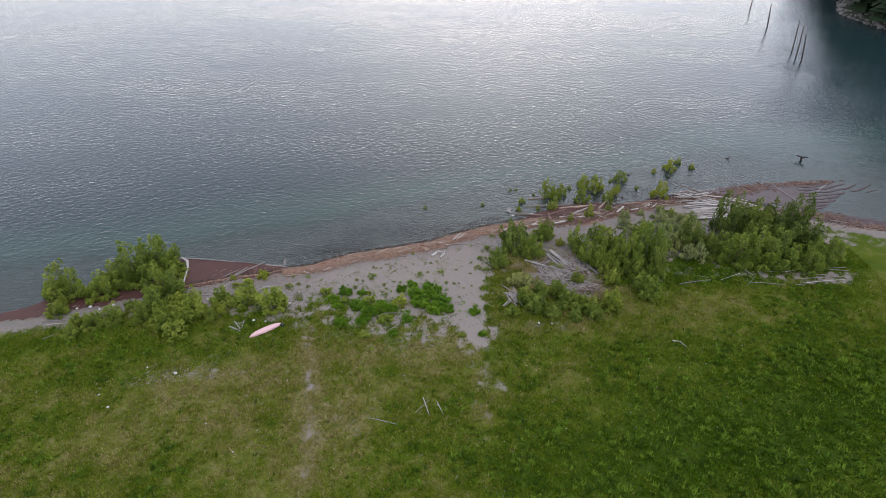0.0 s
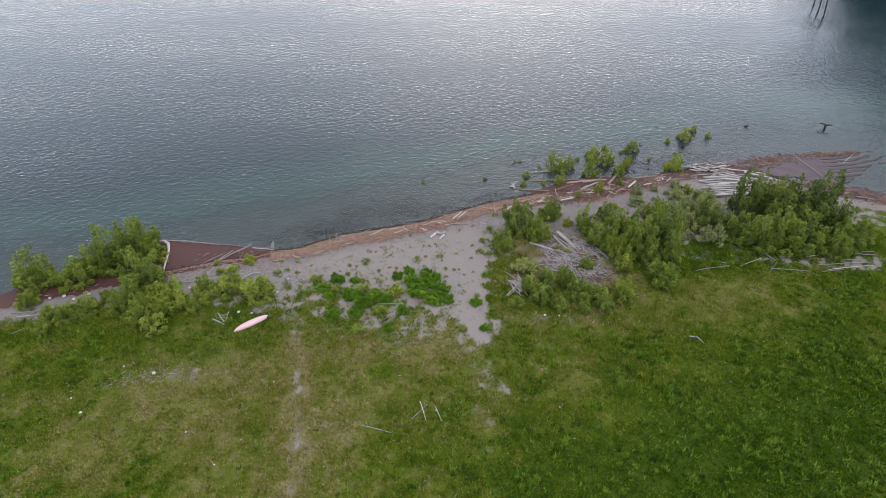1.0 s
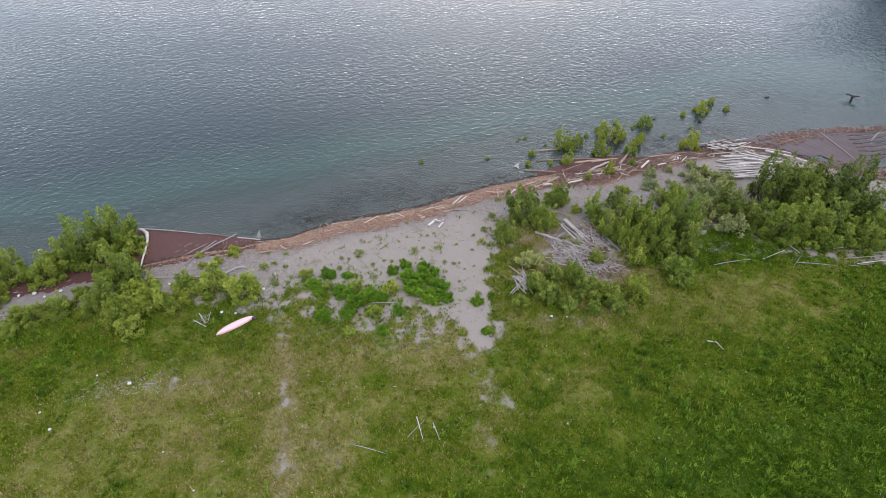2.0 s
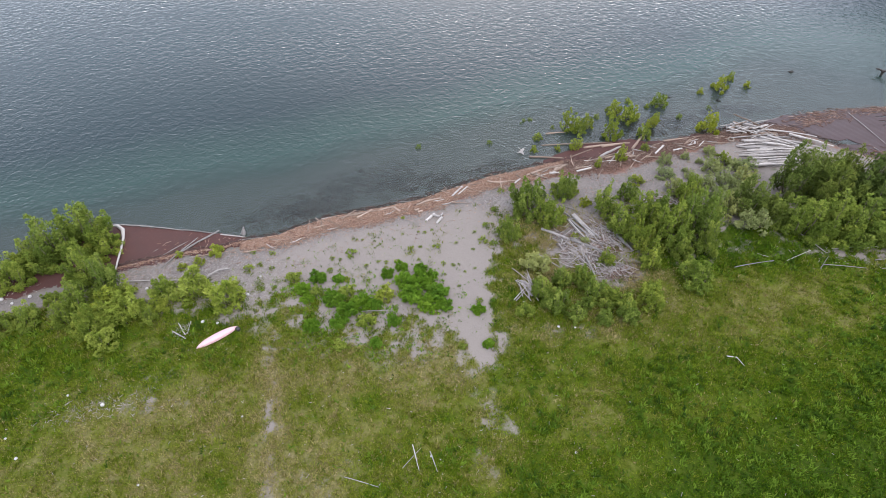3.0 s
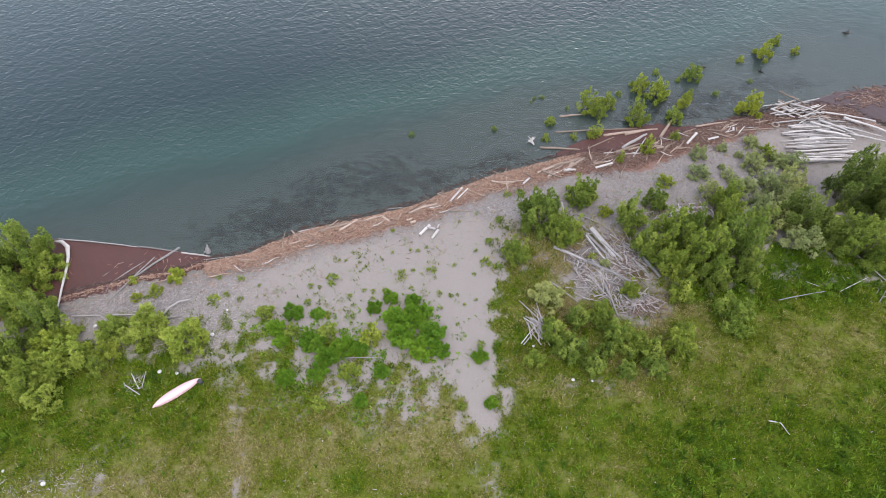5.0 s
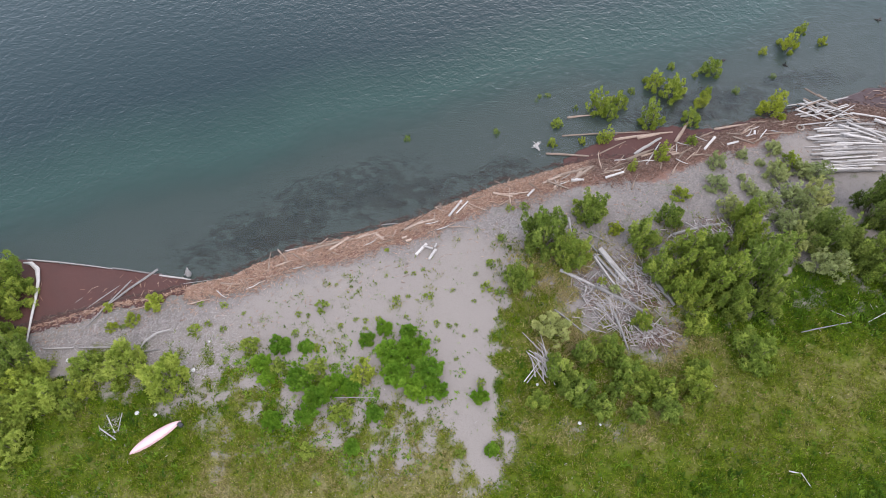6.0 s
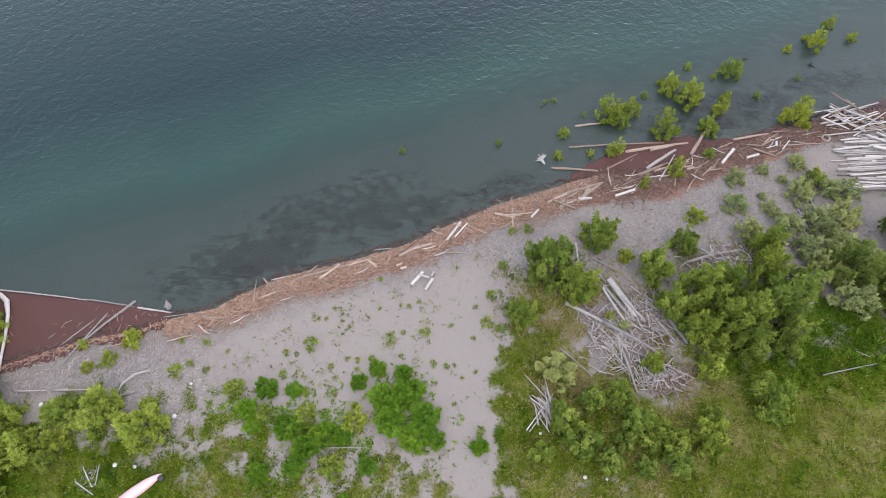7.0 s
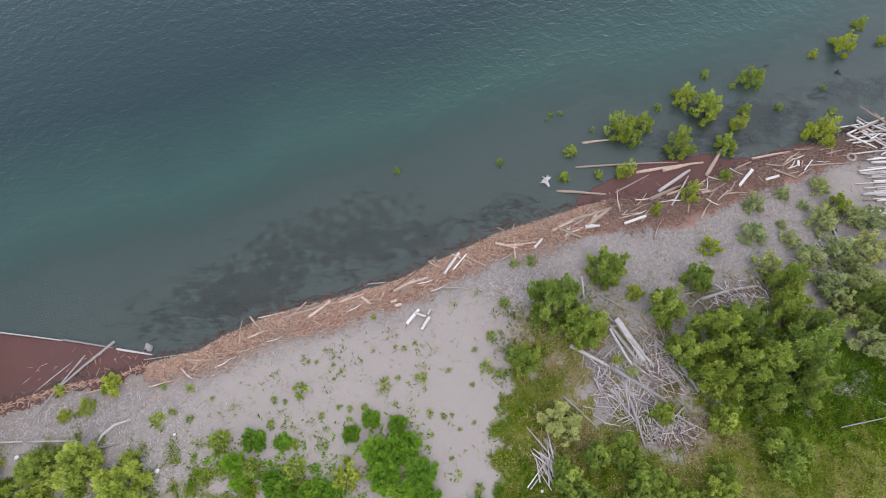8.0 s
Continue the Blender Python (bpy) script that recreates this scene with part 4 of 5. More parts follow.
pale_willows = [unit_bush(91 + k, 22, 6000, 0.062, 0.8 + 0.06 * k, M_PALE_WILLOW, "willow_bush", "pale yellow-green willow shrub with feathery tips", "shrub", 0.085) for k in range(3)]
plant(willows, [(x, y, 1.1 * w) for x, y, w in WILLOWS_EDGE if x > -10], "willows at the meadow's edge", rng, (0.8, 1.05))
plant(pale_willows, [(x, y, 1.1 * w) for x, y, w in WILLOWS_EDGE if x <= -10], "willows at the meadow's edge", rng, (0.8, 1.05))
plant(dark_willows, [k for k in WILLOWS_RIGHT if k[1] > 73.5], "willows by the cove", rng, (1.2, 1.4))
plant(dark_willows, [k for k in WILLOWS_RIGHT if 71 < k[1] <= 73.5], "willows by the cove", rng, (0.85, 1.1))
plant(great_willows, [(x, y, 0.9 * w) for x, y, w in WILLOWS_RIGHT if y <= 71], "willows by the cove", rng, (0.85, 1.15))
plant(tall_willows, [k for k in WILLOWS_LEFT if k[2] < 4.6 and (k[0] > -36 or k[1] > 61)], "willows by the bark mat", rng, (0.9, 1.15))
plant(tall_willows, [(x, y, 0.85 * w) for x, y, w in WILLOWS_LEFT if w < 4.6 and not (x > -36 or y > 61)], "willows by the bark mat", rng, (0.6, 0.8))
plant(great_willows, [k for k in WILLOWS_LEFT if k[2] >= 4.6], "willows by the bark mat", rng, (0.9, 1.1))
plant(wet_ones, [(x, y, 0.94 * w) for x, y, w in WATER_WILLOWS], "willows in the water", rng, (1.05, 1.4))
plant(shrublets, [(x, y, 1.25 * w) for x, y, w in REEDS], "sprigs in the water", rng, (1.5, 1.8))
plant(shrublets, [(x, y, 0.88 * w) for x, y, w in SAND_SHRUBS], "shrubs on the sand", rng, (0.6, 0.9))
plant(shrublets, SAND_SPROUTS, "sprouts on the sand", rng, (0.5, 0.7))
plant(weeds, [(x, y, 0.95 * w) for i, (x, y, w) in enumerate(WEEDS) if i % 3 or x > -4 and y > 59], "weeds on the beach", rng, (0.6, 1.1))
plant(pale_weeds, [(x, y, 0.9 * w) for i, (x, y, w) in enumerate(WEEDS) if not (i % 3 or x > -4 and y > 59)], "weeds on the beach", rng, (0.7, 1.1))


# ---- driftwood ----
def log(name, label, p, q, r, material, group="", bend=0.03, z=None, lift=0.0, category="driftwood"):
    """A worn trunk from p to q, thicker at p, lying on the ground or floating."""
    x0, y0, x1, y1 = *p, *q
    n = max(math.hypot(x1 - x0, y1 - y0), 0.3)
    seed = random.Random(round(x0 * 31 + y0 * 17 + x1 * 7))
    ends = []
    for x, y in (p, q):
        h = float(height(np.array(x), np.array(y)))
        ends.append(max(h, -0.04) + r * 0.55 + lift if z is None else z)
    pts, rad = [], []
    k = max(4, min(9, int(n / 0.6)))
    for i in range(k + 1):
        t = i / k
        off = bend * n * math.sin(math.pi * t) * (1 if seed.random() > 0.05 else 0.9)
        pts.append((n * (t - 0.5), off + seed.uniform(-0.3, 0.3) * r, seed.uniform(-0.1, 0.1) * r))
        rad.append(r * (1.12 - 0.45 * t) * (0.93 if i in (0, k) else 1) * seed.uniform(0.9, 1.08))
    ob = new(name, mesh_of(name, *tube(pts, rad, 8, 0.10, seed), material, True))
    ob.matrix_basis = look(((x0 + x1) / 2, (y0 + y1) / 2, sum(ends) / 2), (x1, y1, ends[1])) @ pose(0, 0, 0, 0, 90, 0)
    return tagged(ob, label, category, group)


for i, (x0, y0, x1, y1, r) in enumerate(BOOM_LOGS):
    pale = i in (2, 7, 13)
    log("driftwood_log", ("bleached white log at the water's edge" if pale else "long weathered log lying along the bark mat") if i != 8 else "long tan log stranded along the chip bank", (x0, y0), (x1, y1), r * 0.55, M_WHITE_WOOD if pale else M_TAN_WOOD if i in (8, 9, 12) else M_GREY_WOOD, "logs by the bark mat", 0.02)
for i, (x0, y0, x1, y1, r) in enumerate(FLOATING_LOGS):
    log("floating_log", "pale tan log afloat among bark and willows", (x0, y0), (x1, y1), min(r, 0.2) * 0.85, M_WHITE_WOOD if i in (4, 6, 14) else M_TAN_WOOD, "floating logs", 0.015)
for i, (x0, y0, x1, y1, r) in enumerate(BEACH_LOGS):
    log("beach_log", "silver-grey driftwood log on the littered sand", (x0, y0), (x1, y1), r * 0.8, M_GREY_WOOD, "logs among the willows", 0.03)
for i, (x0, y0, x1, y1, r) in enumerate(STREWN_LOGS):
    log("strewn_log", "bleached driftwood log lying in rough grass", (x0, y0), (x1, y1), r * 0.26, M_WHITE_WOOD if i % 3 == 1 else M_GREY_WOOD, "logs in the grass", 0.008, lift=0.1)

# the curved white trunk that closes the bark mat
pts = [(-35.6, 70.9, 0.3), (-34.9, 70.85, 0.3), (-34.2, 70.3, 0.28), (-33.7, 69.1, 0.25), (-33.35, 67.4, 0.22), (-33.0, 65.6, 0.3), (-32.4, 62.9, 0.45)]
ob = new("curved_log", mesh_of("curved_log", *tube(pts, [0.07, 0.18, 0.21, 0.15, 0.12, 0.10, 0.06], 9, 0.08, random.Random(4)), M_WHITE_WOOD, True))
tagged(ob, "curved bleached tree trunk lying across the bark mat", "driftwood")
pts = [(-23.3, 62.7, 0.5), (-22.9, 63.5, 0.6), (-22.2, 64.2, 0.55), (-21.2, 64.6, 0.42)]
ob = new("curved_branch", mesh_of("curved_branch", *tube(pts, [0.05, 0.1, 0.1, 0.06], 7, 0.08, random.Random(6)), M_WHITE_WOOD, True))
tagged(ob, "curved white branch on the pebbly beach", "driftwood")

# raft of bleached logs on the point
rng = random.Random(21)
for k in range(58):
    t = k / 57
    y = 81.4 + 6.6 * t + rng.uniform(-0.15, 0.15)
    x0 = 36.2 + 0.6 * math.sin(k * 2.1) + 1.2 * (t > 0.75)
    n = rng.uniform(3.0, 6.5)
    a = rng.gauss(0.05, 0.05)
    x0 += rng.uniform(0, 3.2)
    log("raft_log", "sun-bleached white log in a beached raft of logs", (x0, y), (x0 + n * math.cos(a), y + n * math.sin(a)), rng.uniform(0.045, 0.13), M_WHITE_WOOD if k % 3 else M_GREY_WOOD, "raft of bleached logs", rng.uniform(-0.03, 0.03), lift=rng.choice((0.0, 0.05, 0.18)))
for k in range(46):
    x, y = rng.uniform(37.6, 42.0), rng.uniform(88.2, 91.4)
    a, n = rng.choice((0.35, 0.5, -0.55, -0.8, 0.1)) + rng.uniform(-0.15, 0.15), rng.uniform(1.2, 4.0)
    log("heaped_plank", "bleached broken timber heaped at the water's edge", (x - n / 2 * math.cos(a), y - n / 2 * math.sin(a)), (x + n / 2 * math.cos(a), y + n / 2 * math.sin(a)), rng.uniform(0.05, 0.1), M_WHITE_WOOD if k % 4 else M_TAN_WOOD, "heap of timber", 0.004, lift=0.05 + 0.016 * k)
for k in range(7):
    y, x = rng.uniform(85.5, 90), rng.uniform(40, 45)
    a, n = rng.uniform(-0.65, -0.2), rng.uniform(3, 6)
    log("raft_log", "sun-bleached white log lying across a raft of logs", (x, y), (x + n * math.cos(a), y + n * math.sin(a)), rng.uniform(0.08, 0.14), M_WHITE_WOOD, "raft of bleached logs", 0.02, lift=0.35)


def slab(name, label, x, y, long, wide, thick, turn, material, lift=0.0, dip=0.0, category="driftwood", group=""):
    """A sawn or split board with uneven ends, lying on the ground."""
    bm = bmesh.new()
    bmesh.ops.create_cube(bm, size=1.0)
    bmesh.ops.scale(bm, vec=(long, wide, thick), verts=bm.verts)
    bmesh.ops.subdivide_edges(bm, edges=[e for e in bm.edges if abs(e.verts[0].co.x - e.verts[1].co.x) > long / 2], cuts=4)
    seed = random.Random(round(x * 13 + y * 7))
    for v in bm.verts:
        v.co += Vector((seed.uniform(-0.06, 0.06) * wide, seed.uniform(-0.1, 0.1) * wide, seed.uniform(-0.1, 0.1) * thick))
    bmesh.ops.bevel(bm, geom=bm.edges[:], offset=thick * 0.12, segments=1, affect="EDGES")
    me = bpy.data.meshes.new(name)
    bm.to_mesh(me)
    bm.free()
    me.materials.append(material)
    ob = new(name, me)
    ob.matrix_basis = pose(x, y, max(float(height(np.array(x), np.array(y))), 0) + thick * 0.45 + lift, 0, dip, turn)
    return tagged(ob, label, category, group)


# a half-buried tyre beside the raft
bm = bmesh.new()
for i in range(28):
    a = 2 * math.pi * i / 28
    for k in range(10):
        b = 2 * math.pi * k / 10
        q = 0.33 + 0.11 * math.cos(b) + (0.012 if i % 2 and k in (0, 1, 9) else 0)
        bm.verts.new((q * math.cos(a), q * math.sin(a), 0.10 * math.sin(b)))
bm.verts.ensure_lookup_table()
for i in range(28):
    for k in range(10):
        bm.faces.new([bm.verts[j] for j in (i * 10 + k, (i + 1) % 28 * 10 + k, (i + 1) % 28 * 10 + (k + 1) % 10, i * 10 + (k + 1) % 10)])
me = bpy.data.meshes.new("tyre")
bm.to_mesh(me)
bm.free()
me.materials.append(plain_material("dusty_rubber", (0.09, 0.075, 0.062), (0.26, 0.21, 0.17), 6, 0.9))
ob = tagged(new("tyre", me), "dusty old tyre lying beside bleached logs", "tyre")
ob.matrix_basis = pose(36.8, 87.6, max(float(height(np.array(36.8), np.array(87.6))), 0) + 0.12, 6, -4, 0)

# broad grey slabs in the scrub, and the sawn blocks on the open sand
slab("driftwood_slab", "broad silver-grey split log on littered sand", 15.45, 70.75, 3.7, 0.46, 0.22, -60, M_GREY_WOOD, 0.15, 2)
slab("driftwood_slab", "narrow silver-grey split log on littered sand", 14.9, 70.5, 3.3, 0.22, 0.2, -57, M_GREY_WOOD, 0.08)
slab("driftwood_slab", "narrow silver-grey split log on littered sand", 14.75, 70.0, 3.6, 0.2, 0.22, -64, M_GREY_WOOD, 0.05)
slab("driftwood_slab", "narrow silver-grey split log on littered sand", 16.0, 69.9, 2.4, 0.16, 0.2, -53, M_GREY_WOOD, 0.2)
for x, y, n, w, turn, lift in ((-1.05, 72.65, 1.5, 0.24, 52, 0.0), (-0.05, 72.1, 1.2, 0.22, 60, 0.0), (-0.45, 72.75, 0.85, 0.16, -18, 0.16), (0.2, 73.0, 0.5, 0.14, 70, 0.05)):
    slab("sawn_block", "bleached sawn timber block on open sand", x, y, n, w, 0.2, turn, M_WHITE_WOOD, lift, group="sawn blocks")
for x, y, n, w, turn in ((-2.6, 73.9, 0.5, 0.2, 24), (-2.2, 73.6, 0.55, 0.2, 20)):
    slab("sawn_block", "short tan timber block on the bark bank", x, y, n, w, 0.16, turn, M_TAN_WOOD, 0.08, group="sawn blocks")



rng = random.Random(51)
for k in range(26):
    x = rng.uniform(-18, 36)
    d = rng.uniform(0.1, 2.0) * (0.7 + 0.3 * (x > 5))
    y = float(np.interp(x, SHORE_X, SHORE_Y)) - d / 0.93
    slab("bank_plank", "weathered broken board on the bark bank", x, y, rng.uniform(0.6, 2.3), rng.uniform(0.09, 0.24), rng.uniform(0.05, 0.12), math.degrees(0.42 + rng.gauss(0, 0.5)), rng.choice((M_TAN_WOOD, M_TAN_WOOD, M_WHITE_WOOD)), 0.12, rng.uniform(-4, 4), group="boards on the bark bank")


def sticks(name, label, material, count, place, long, thick, seed, lift=0.02, along=None, kind="stuff", category="driftwood", pile=0.0, lowest=0.02, spread=0.7):
    """Many short splinters, each a bent four-sided bar, strewn where place(g, n) puts them."""
    g = np.random.default_rng(seed)
    x, y = place(g, count)
    n = len(x)
    z = np.maximum(height(x, y), lowest) + lift + pile * g.random(n)
    a = g.uniform(0, math.pi, n) if along is None else along + g.normal(0, spread, n)
    L = g.uniform(long[0], long[1], n) * 0.5 * np.where(g.random(n) < 0.12, 1.7, 1.0)
    W = g.uniform(thick[0], thick[1], n) * 0.5
    c, s = np.cos(a), np.sin(a)
    dip = g.normal(0, 0.07, n) * L
    e = np.stack([c * L, s * L, dip], -1)
    w = np.stack([-s * W, c * W, 0 * W], -1)
    u = np.stack([0 * W, 0 * W, W * 0.8], -1)
    o = np.stack([x, y, z], -1)
    tip = 0.55
    corners = [o - e - w - u, o - e + w - u, o - e + w + u, o - e - w + u, o + e - w * tip - u * tip, o + e + w * tip - u * tip, o + e + w * tip + u * tip, o + e - w * tip + u * tip]
    verts = np.stack(corners, 1).reshape(-1, 3)
    f = np.array([(3, 2, 1, 0), (4, 5, 6, 7), (0, 1, 5, 4), (1, 2, 6, 5), (2, 3, 7, 6), (3, 0, 4, 7)])
    faces = (f[None] + (np.arange(n) * 8)[:, None, None]).reshape(-1, 4)
    return tagged(new(name, indexed(name, verts, faces, material)), label, category, kind=kind)


def along_shore(x0, x1, lo, hi):
    def place(g, n):
        x = g.uniform(x0, x1, n)
        d = lo + (hi - lo) * g.beta(1.2, 2.4, n) * (0.55 + 0.9 * patches(x, 0 * x, 0.45, 3, 4.0)) * np.interp(x, [-22, -15], [0.3, 1.0])
        y = np.interp(x, SHORE_X, SHORE_Y) - d / 0.93
        return x, y
    return place


def within(*spots):
    def place(g, n):
        k = g.integers(len(spots), size=n)
        s = np.array(spots)[k]
        r, a = 0.72 * np.sqrt(-np.log(1 - 0.97 * g.random(n))), g.uniform(0, 2 * math.pi, n)
        t = np.radians(s[:, 4])
        u, v = s[:, 2] * r * np.cos(a), s[:, 3] * r * np.sin(a)
        return s[:, 0] + u * np.cos(t) - v * np.sin(t), s[:, 1] + u * np.sin(t) + v * np.cos(t)
    return place


sticks("bark_chip_bank", "bank of orange-brown bark chips and splinters on the waterline", M_CHIPS, 21000, along_shore(-21, 15, -0.1, 3.1), (0.05, 0.32), (0.012, 0.048), 1, 0.03, 0.45, pile=0.10)
sticks("dark_chip_bank", "bank of dark red-brown bark mulch and splinters on the waterline", M_DARK_CHIPS, 15000, along_shore(13, 47, -0.1, 3.4), (0.05, 0.34), (0.012, 0.05), 21, 0.03, 0.35, pile=0.10)
sticks("mat_edge_chips", "orange bark chips stranded along the floating mat", M_CHIPS, 500, along_shore(-33, -21, -0.3, 1.6), (0.06, 0.4), (0.016, 0.06), 15, 0.03, 0.4, pile=0.08)
sticks("bark_chip_scatter", "scattered bark chips and twigs above the waterline", M_CHIPS, 2600, along_shore(-34, 60, 0.3, 9.0), (0.08, 0.4), (0.012, 0.04), 2, 0.02)
sticks("bleached_twig_litter", "bleached twigs strewn over the pebbly beach", M_STRAW, 10000, within((-26, 64.6, 6.5, 1.9, 12), (-19.5, 63.5, 4.5, 3.0, 10), (-20, 61.5, 4.0, 2.0, 0), (8, 75, 2.6, 1.8, 10)), (0.06, 0.42), (0.01, 0.03), 3)
sticks("driftwood_litter", "grey sticks heaped among the willows", M_STRAW, 1150, within((14.6, 67.8, 2.8, 3.6, 20), (17.6, 69.0, 1.6, 2.6, 15), (14.6, 67.0, 2.0, 3.0, 20), (17.5, 64.2, 1.8, 1.0, 8), (24.6, 74.2, 3.4, 1.2, 5), (31.5, 77.5, 2.6, 1.4, 20)), (0.15, 1.5), (0.015, 0.085), 4, 0.04, -1.0, pile=0.2, spread=0.9)
sticks("dark_twigs", "dark brown twigs among grey driftwood", M_DARK_CHIPS, 1300, within((14.6, 67.8, 2.8, 3.6, 20), (17.6, 69.0, 1.8, 2.8, 15), (18.0, 64.0, 2.0, 1.2, 8), (24.6, 74.2, 3.4, 1.2, 5)), (0.15, 0.9), (0.012, 0.05), 24, 0.03, -1.0, pile=0.15, spread=1.2)
sticks("stick_pile", "pile of bleached sticks beside a silvery shrub", M_STRAW, 34, within((8.8, 61.7, 0.9, 1.1, 0)), (1.0, 2.2), (0.05, 0.11), 5, 0.08, 2.0, pile=0.4, spread=0.28)
sticks("meadow_driftwood", "pale driftwood sticks scattered on grass", M_STRAW, 560, within((-27.0, 48.8, 6.0, 1.7, 8), (-27.0, 48.8, 5.0, 1.2, 8), (-30.5, 47.6, 3, 1.2, 8), (40, 66, 9, 2.0, 4), (48, 66, 6, 2.4, 4), (-41.5, 60.5, 6, 1.6, 8), (-23.6, 56.6, 0.9, 0.9, 0)), (0.06, 0.45), (0.015, 0.05), 6, 0.04)
sticks("stray_twigs", "stray pale twigs in the meadow", M_STRAW, 420, within((0, 48, 42, 14, 0)), (0.06, 0.25), (0.02, 0.05), 7, 0.08)
sticks("mat_splinters", "pale splinters floating on the bark mat", M_CHIPS, 80, within((-28, 68.6, 6, 1.5, 12), (-24, 68.8, 3, 1.2, 5), (19, 85, 5, 1.2, 22), (28, 87.6, 4, 0.8, 14)), (0.12, 0.7), (0.012, 0.04), 8, 0.05)
sticks("cove_splinters", "dark bark and splinters floating in the cove", M_DARK_CHIPS, 1100, within((50, 93, 5, 1.6, 14), (60, 95.2, 6, 0.9, 6), (58, 84, 5, 1.5, -20), (64, 80.6, 5, 1.0, -10)), (0.15, 1.1), (0.03, 0.10), 9, 0.05, 0.2)

sticks("wet_bark_line", "dark wet bark and splinters along the waterline", M_WET_CHIPS, 1500, along_shore(-36, 60, -0.75, 0.5), (0.15, 0.9), (0.02, 0.08), 12, 0.02, 0.42)


def sunken(g, n):
    x, y = g.uniform(-24, 44, n), g.uniform(68, 97, n)
    keep = (g.random(n) < weed_cover(x, y) ** 2 * step(0.44, 0.56, patches(x * 0.9 + y * 0.3, y * 1.3 - 0.5 * x, 0.8, 4, 7.0))) & (inland(x, y) < -0.4)
    return x[keep], y[keep]


sticks("sunken_bark", "dark waterlogged bark and weed lying on the shallow bed", M_SUNKEN, 130000, sunken, (0.06, 0.32), (0.015, 0.035), 14, 0.04, -0.75, lowest=-5.0, pile=0.3)

# larger loose pieces on the chip bank
pieces = []
rng = random.Random(8)
for k in range(6):
    n = 0.7 + 0.28 * k
    v, f = tube([(n * (t - 0.5), 0.04 * math.sin(5 * t + k), 0.0) for t in (0, 0.25, 0.5, 0.75, 1)], [0.03 + 0.008 * k, 0.04 + 0.008 * k, 0.045, 0.04, 0.025], 6, 0.15, rng)
    pieces.append(mesh_of("driftwood_piece", v, f, M_WHITE_WOOD if k == 2 else M_TAN_WOOD, True))
for k in range(110):
    x = rng.uniform(-20, 46)
    d = rng.betavariate(1.4, 2.4) * 3.2
    y = float(np.interp(x, SHORE_X, SHORE_Y)) - d / 0.93
    ob = new("driftwood_piece", pieces[rng.randrange(6)])
    ob.matrix_basis = pose(x, y, max(float(height(np.array(x), np.array(y))), 0) + 0.13, 0, rng.uniform(-5, 5), math.degrees(0.42 + rng.gauss(0, 0.6)))
    tagged(ob, "weathered stick on the orange bark bank", "driftwood", "sticks on the bark bank")

# twigs and branches that show singly
for x0, y0, x1, y1, r, mat in ((-7.0, 42.5, -4.3, 41.7, 0.04, M_GREY_WOOD), (-1.9, 45.2, -1.3, 43.0, 0.05, M_WHITE_WOOD), (-2.6, 43.2, -1.2, 44.9, 0.03, M_WHITE_WOOD), (-0.5, 44.6, 0.1, 42.9, 0.05, M_WHITE_WOOD), (-7.4, 58.9, -4.2, 58.9, 0.05, M_GREY_WOOD), (7.2, 60.2, 9.4, 63.0, 0.05, M_WHITE_WOOD), (7.4, 60.1, 8.8, 61.8, 0.05, M_WHITE_WOOD), (8.9, 62.9, 9.5, 60.6, 0.06, M_WHITE_WOOD), (25.4, 53.6, 26.3, 53.4, 0.06, M_WHITE_WOOD), (26.2, 53.5, 26.6, 52.5, 0.05, M_WHITE_WOOD), (-24.2, 57.4, -23.2, 56.1, 0.06, M_WHITE_WOOD), (-23.1, 57.6, -23.0, 56.2, 0.05, M_WHITE_WOOD), (-24.4, 56.4, -23.0, 55.6, 0.07, M_WHITE_WOOD), (29.5, 64.4, 33.8, 65.3, 0.06, M_GREY_WOOD), (-3.0, 74.6, 0.2, 77.4, 0.03, M_DARK_WOOD)):
    log("fallen_branch", "thin bleached branch lying in the grass", (x0, y0), (x1, y1), r * 0.8, mat, "fallen branches", 0.02, lift=0.1)


# ---- stumps and poles in the water ----
def stump(x, y, size, material, label, roots=7, seed=1):
    """A root crown lying in the shallows: a short bole and splayed, tapering roots."""
    r = random.Random(seed)
    tubes = [tube([(-0.5, 0.05, 0.12), (-0.25, 0, 0.18), (0.02, 0.02, 0.24), (0.2, 0.03, 0.26)], [0.07, 0.12, 0.17, 0.2], 9, 0.2, r)]
    for k in range(roots + 4):
        a, up, n = 2.4 * k + r.uniform(-0.4, 0.4), r.uniform(-0.15, 0.7), r.uniform(0.35, 0.85)
        way = Vector((0.3 + 0.35 * math.cos(a), math.sin(a), up)).normalized() * n
        kink = Vector((r.uniform(-0.12, 0.12), r.uniform(-0.12, 0.12), r.uniform(-0.05, 0.14)))
        start = Vector((0.15, 0.02, 0.24))
        tubes.append(tube([start, start + way * 0.45 + kink, start + way], [0.13, 0.075, 0.02], 6, 0.25, r))
    ob = new("tree_stump", mesh_of("tree_stump", *join(tubes), material, True))
    ob.matrix_basis = pose(x, y, max(float(height(np.array(x), np.array(y))), -0.12), 0, 0, 40 * seed) @ Matrix.Scale(size, 4)
    return tagged(ob, label, "tree stump")


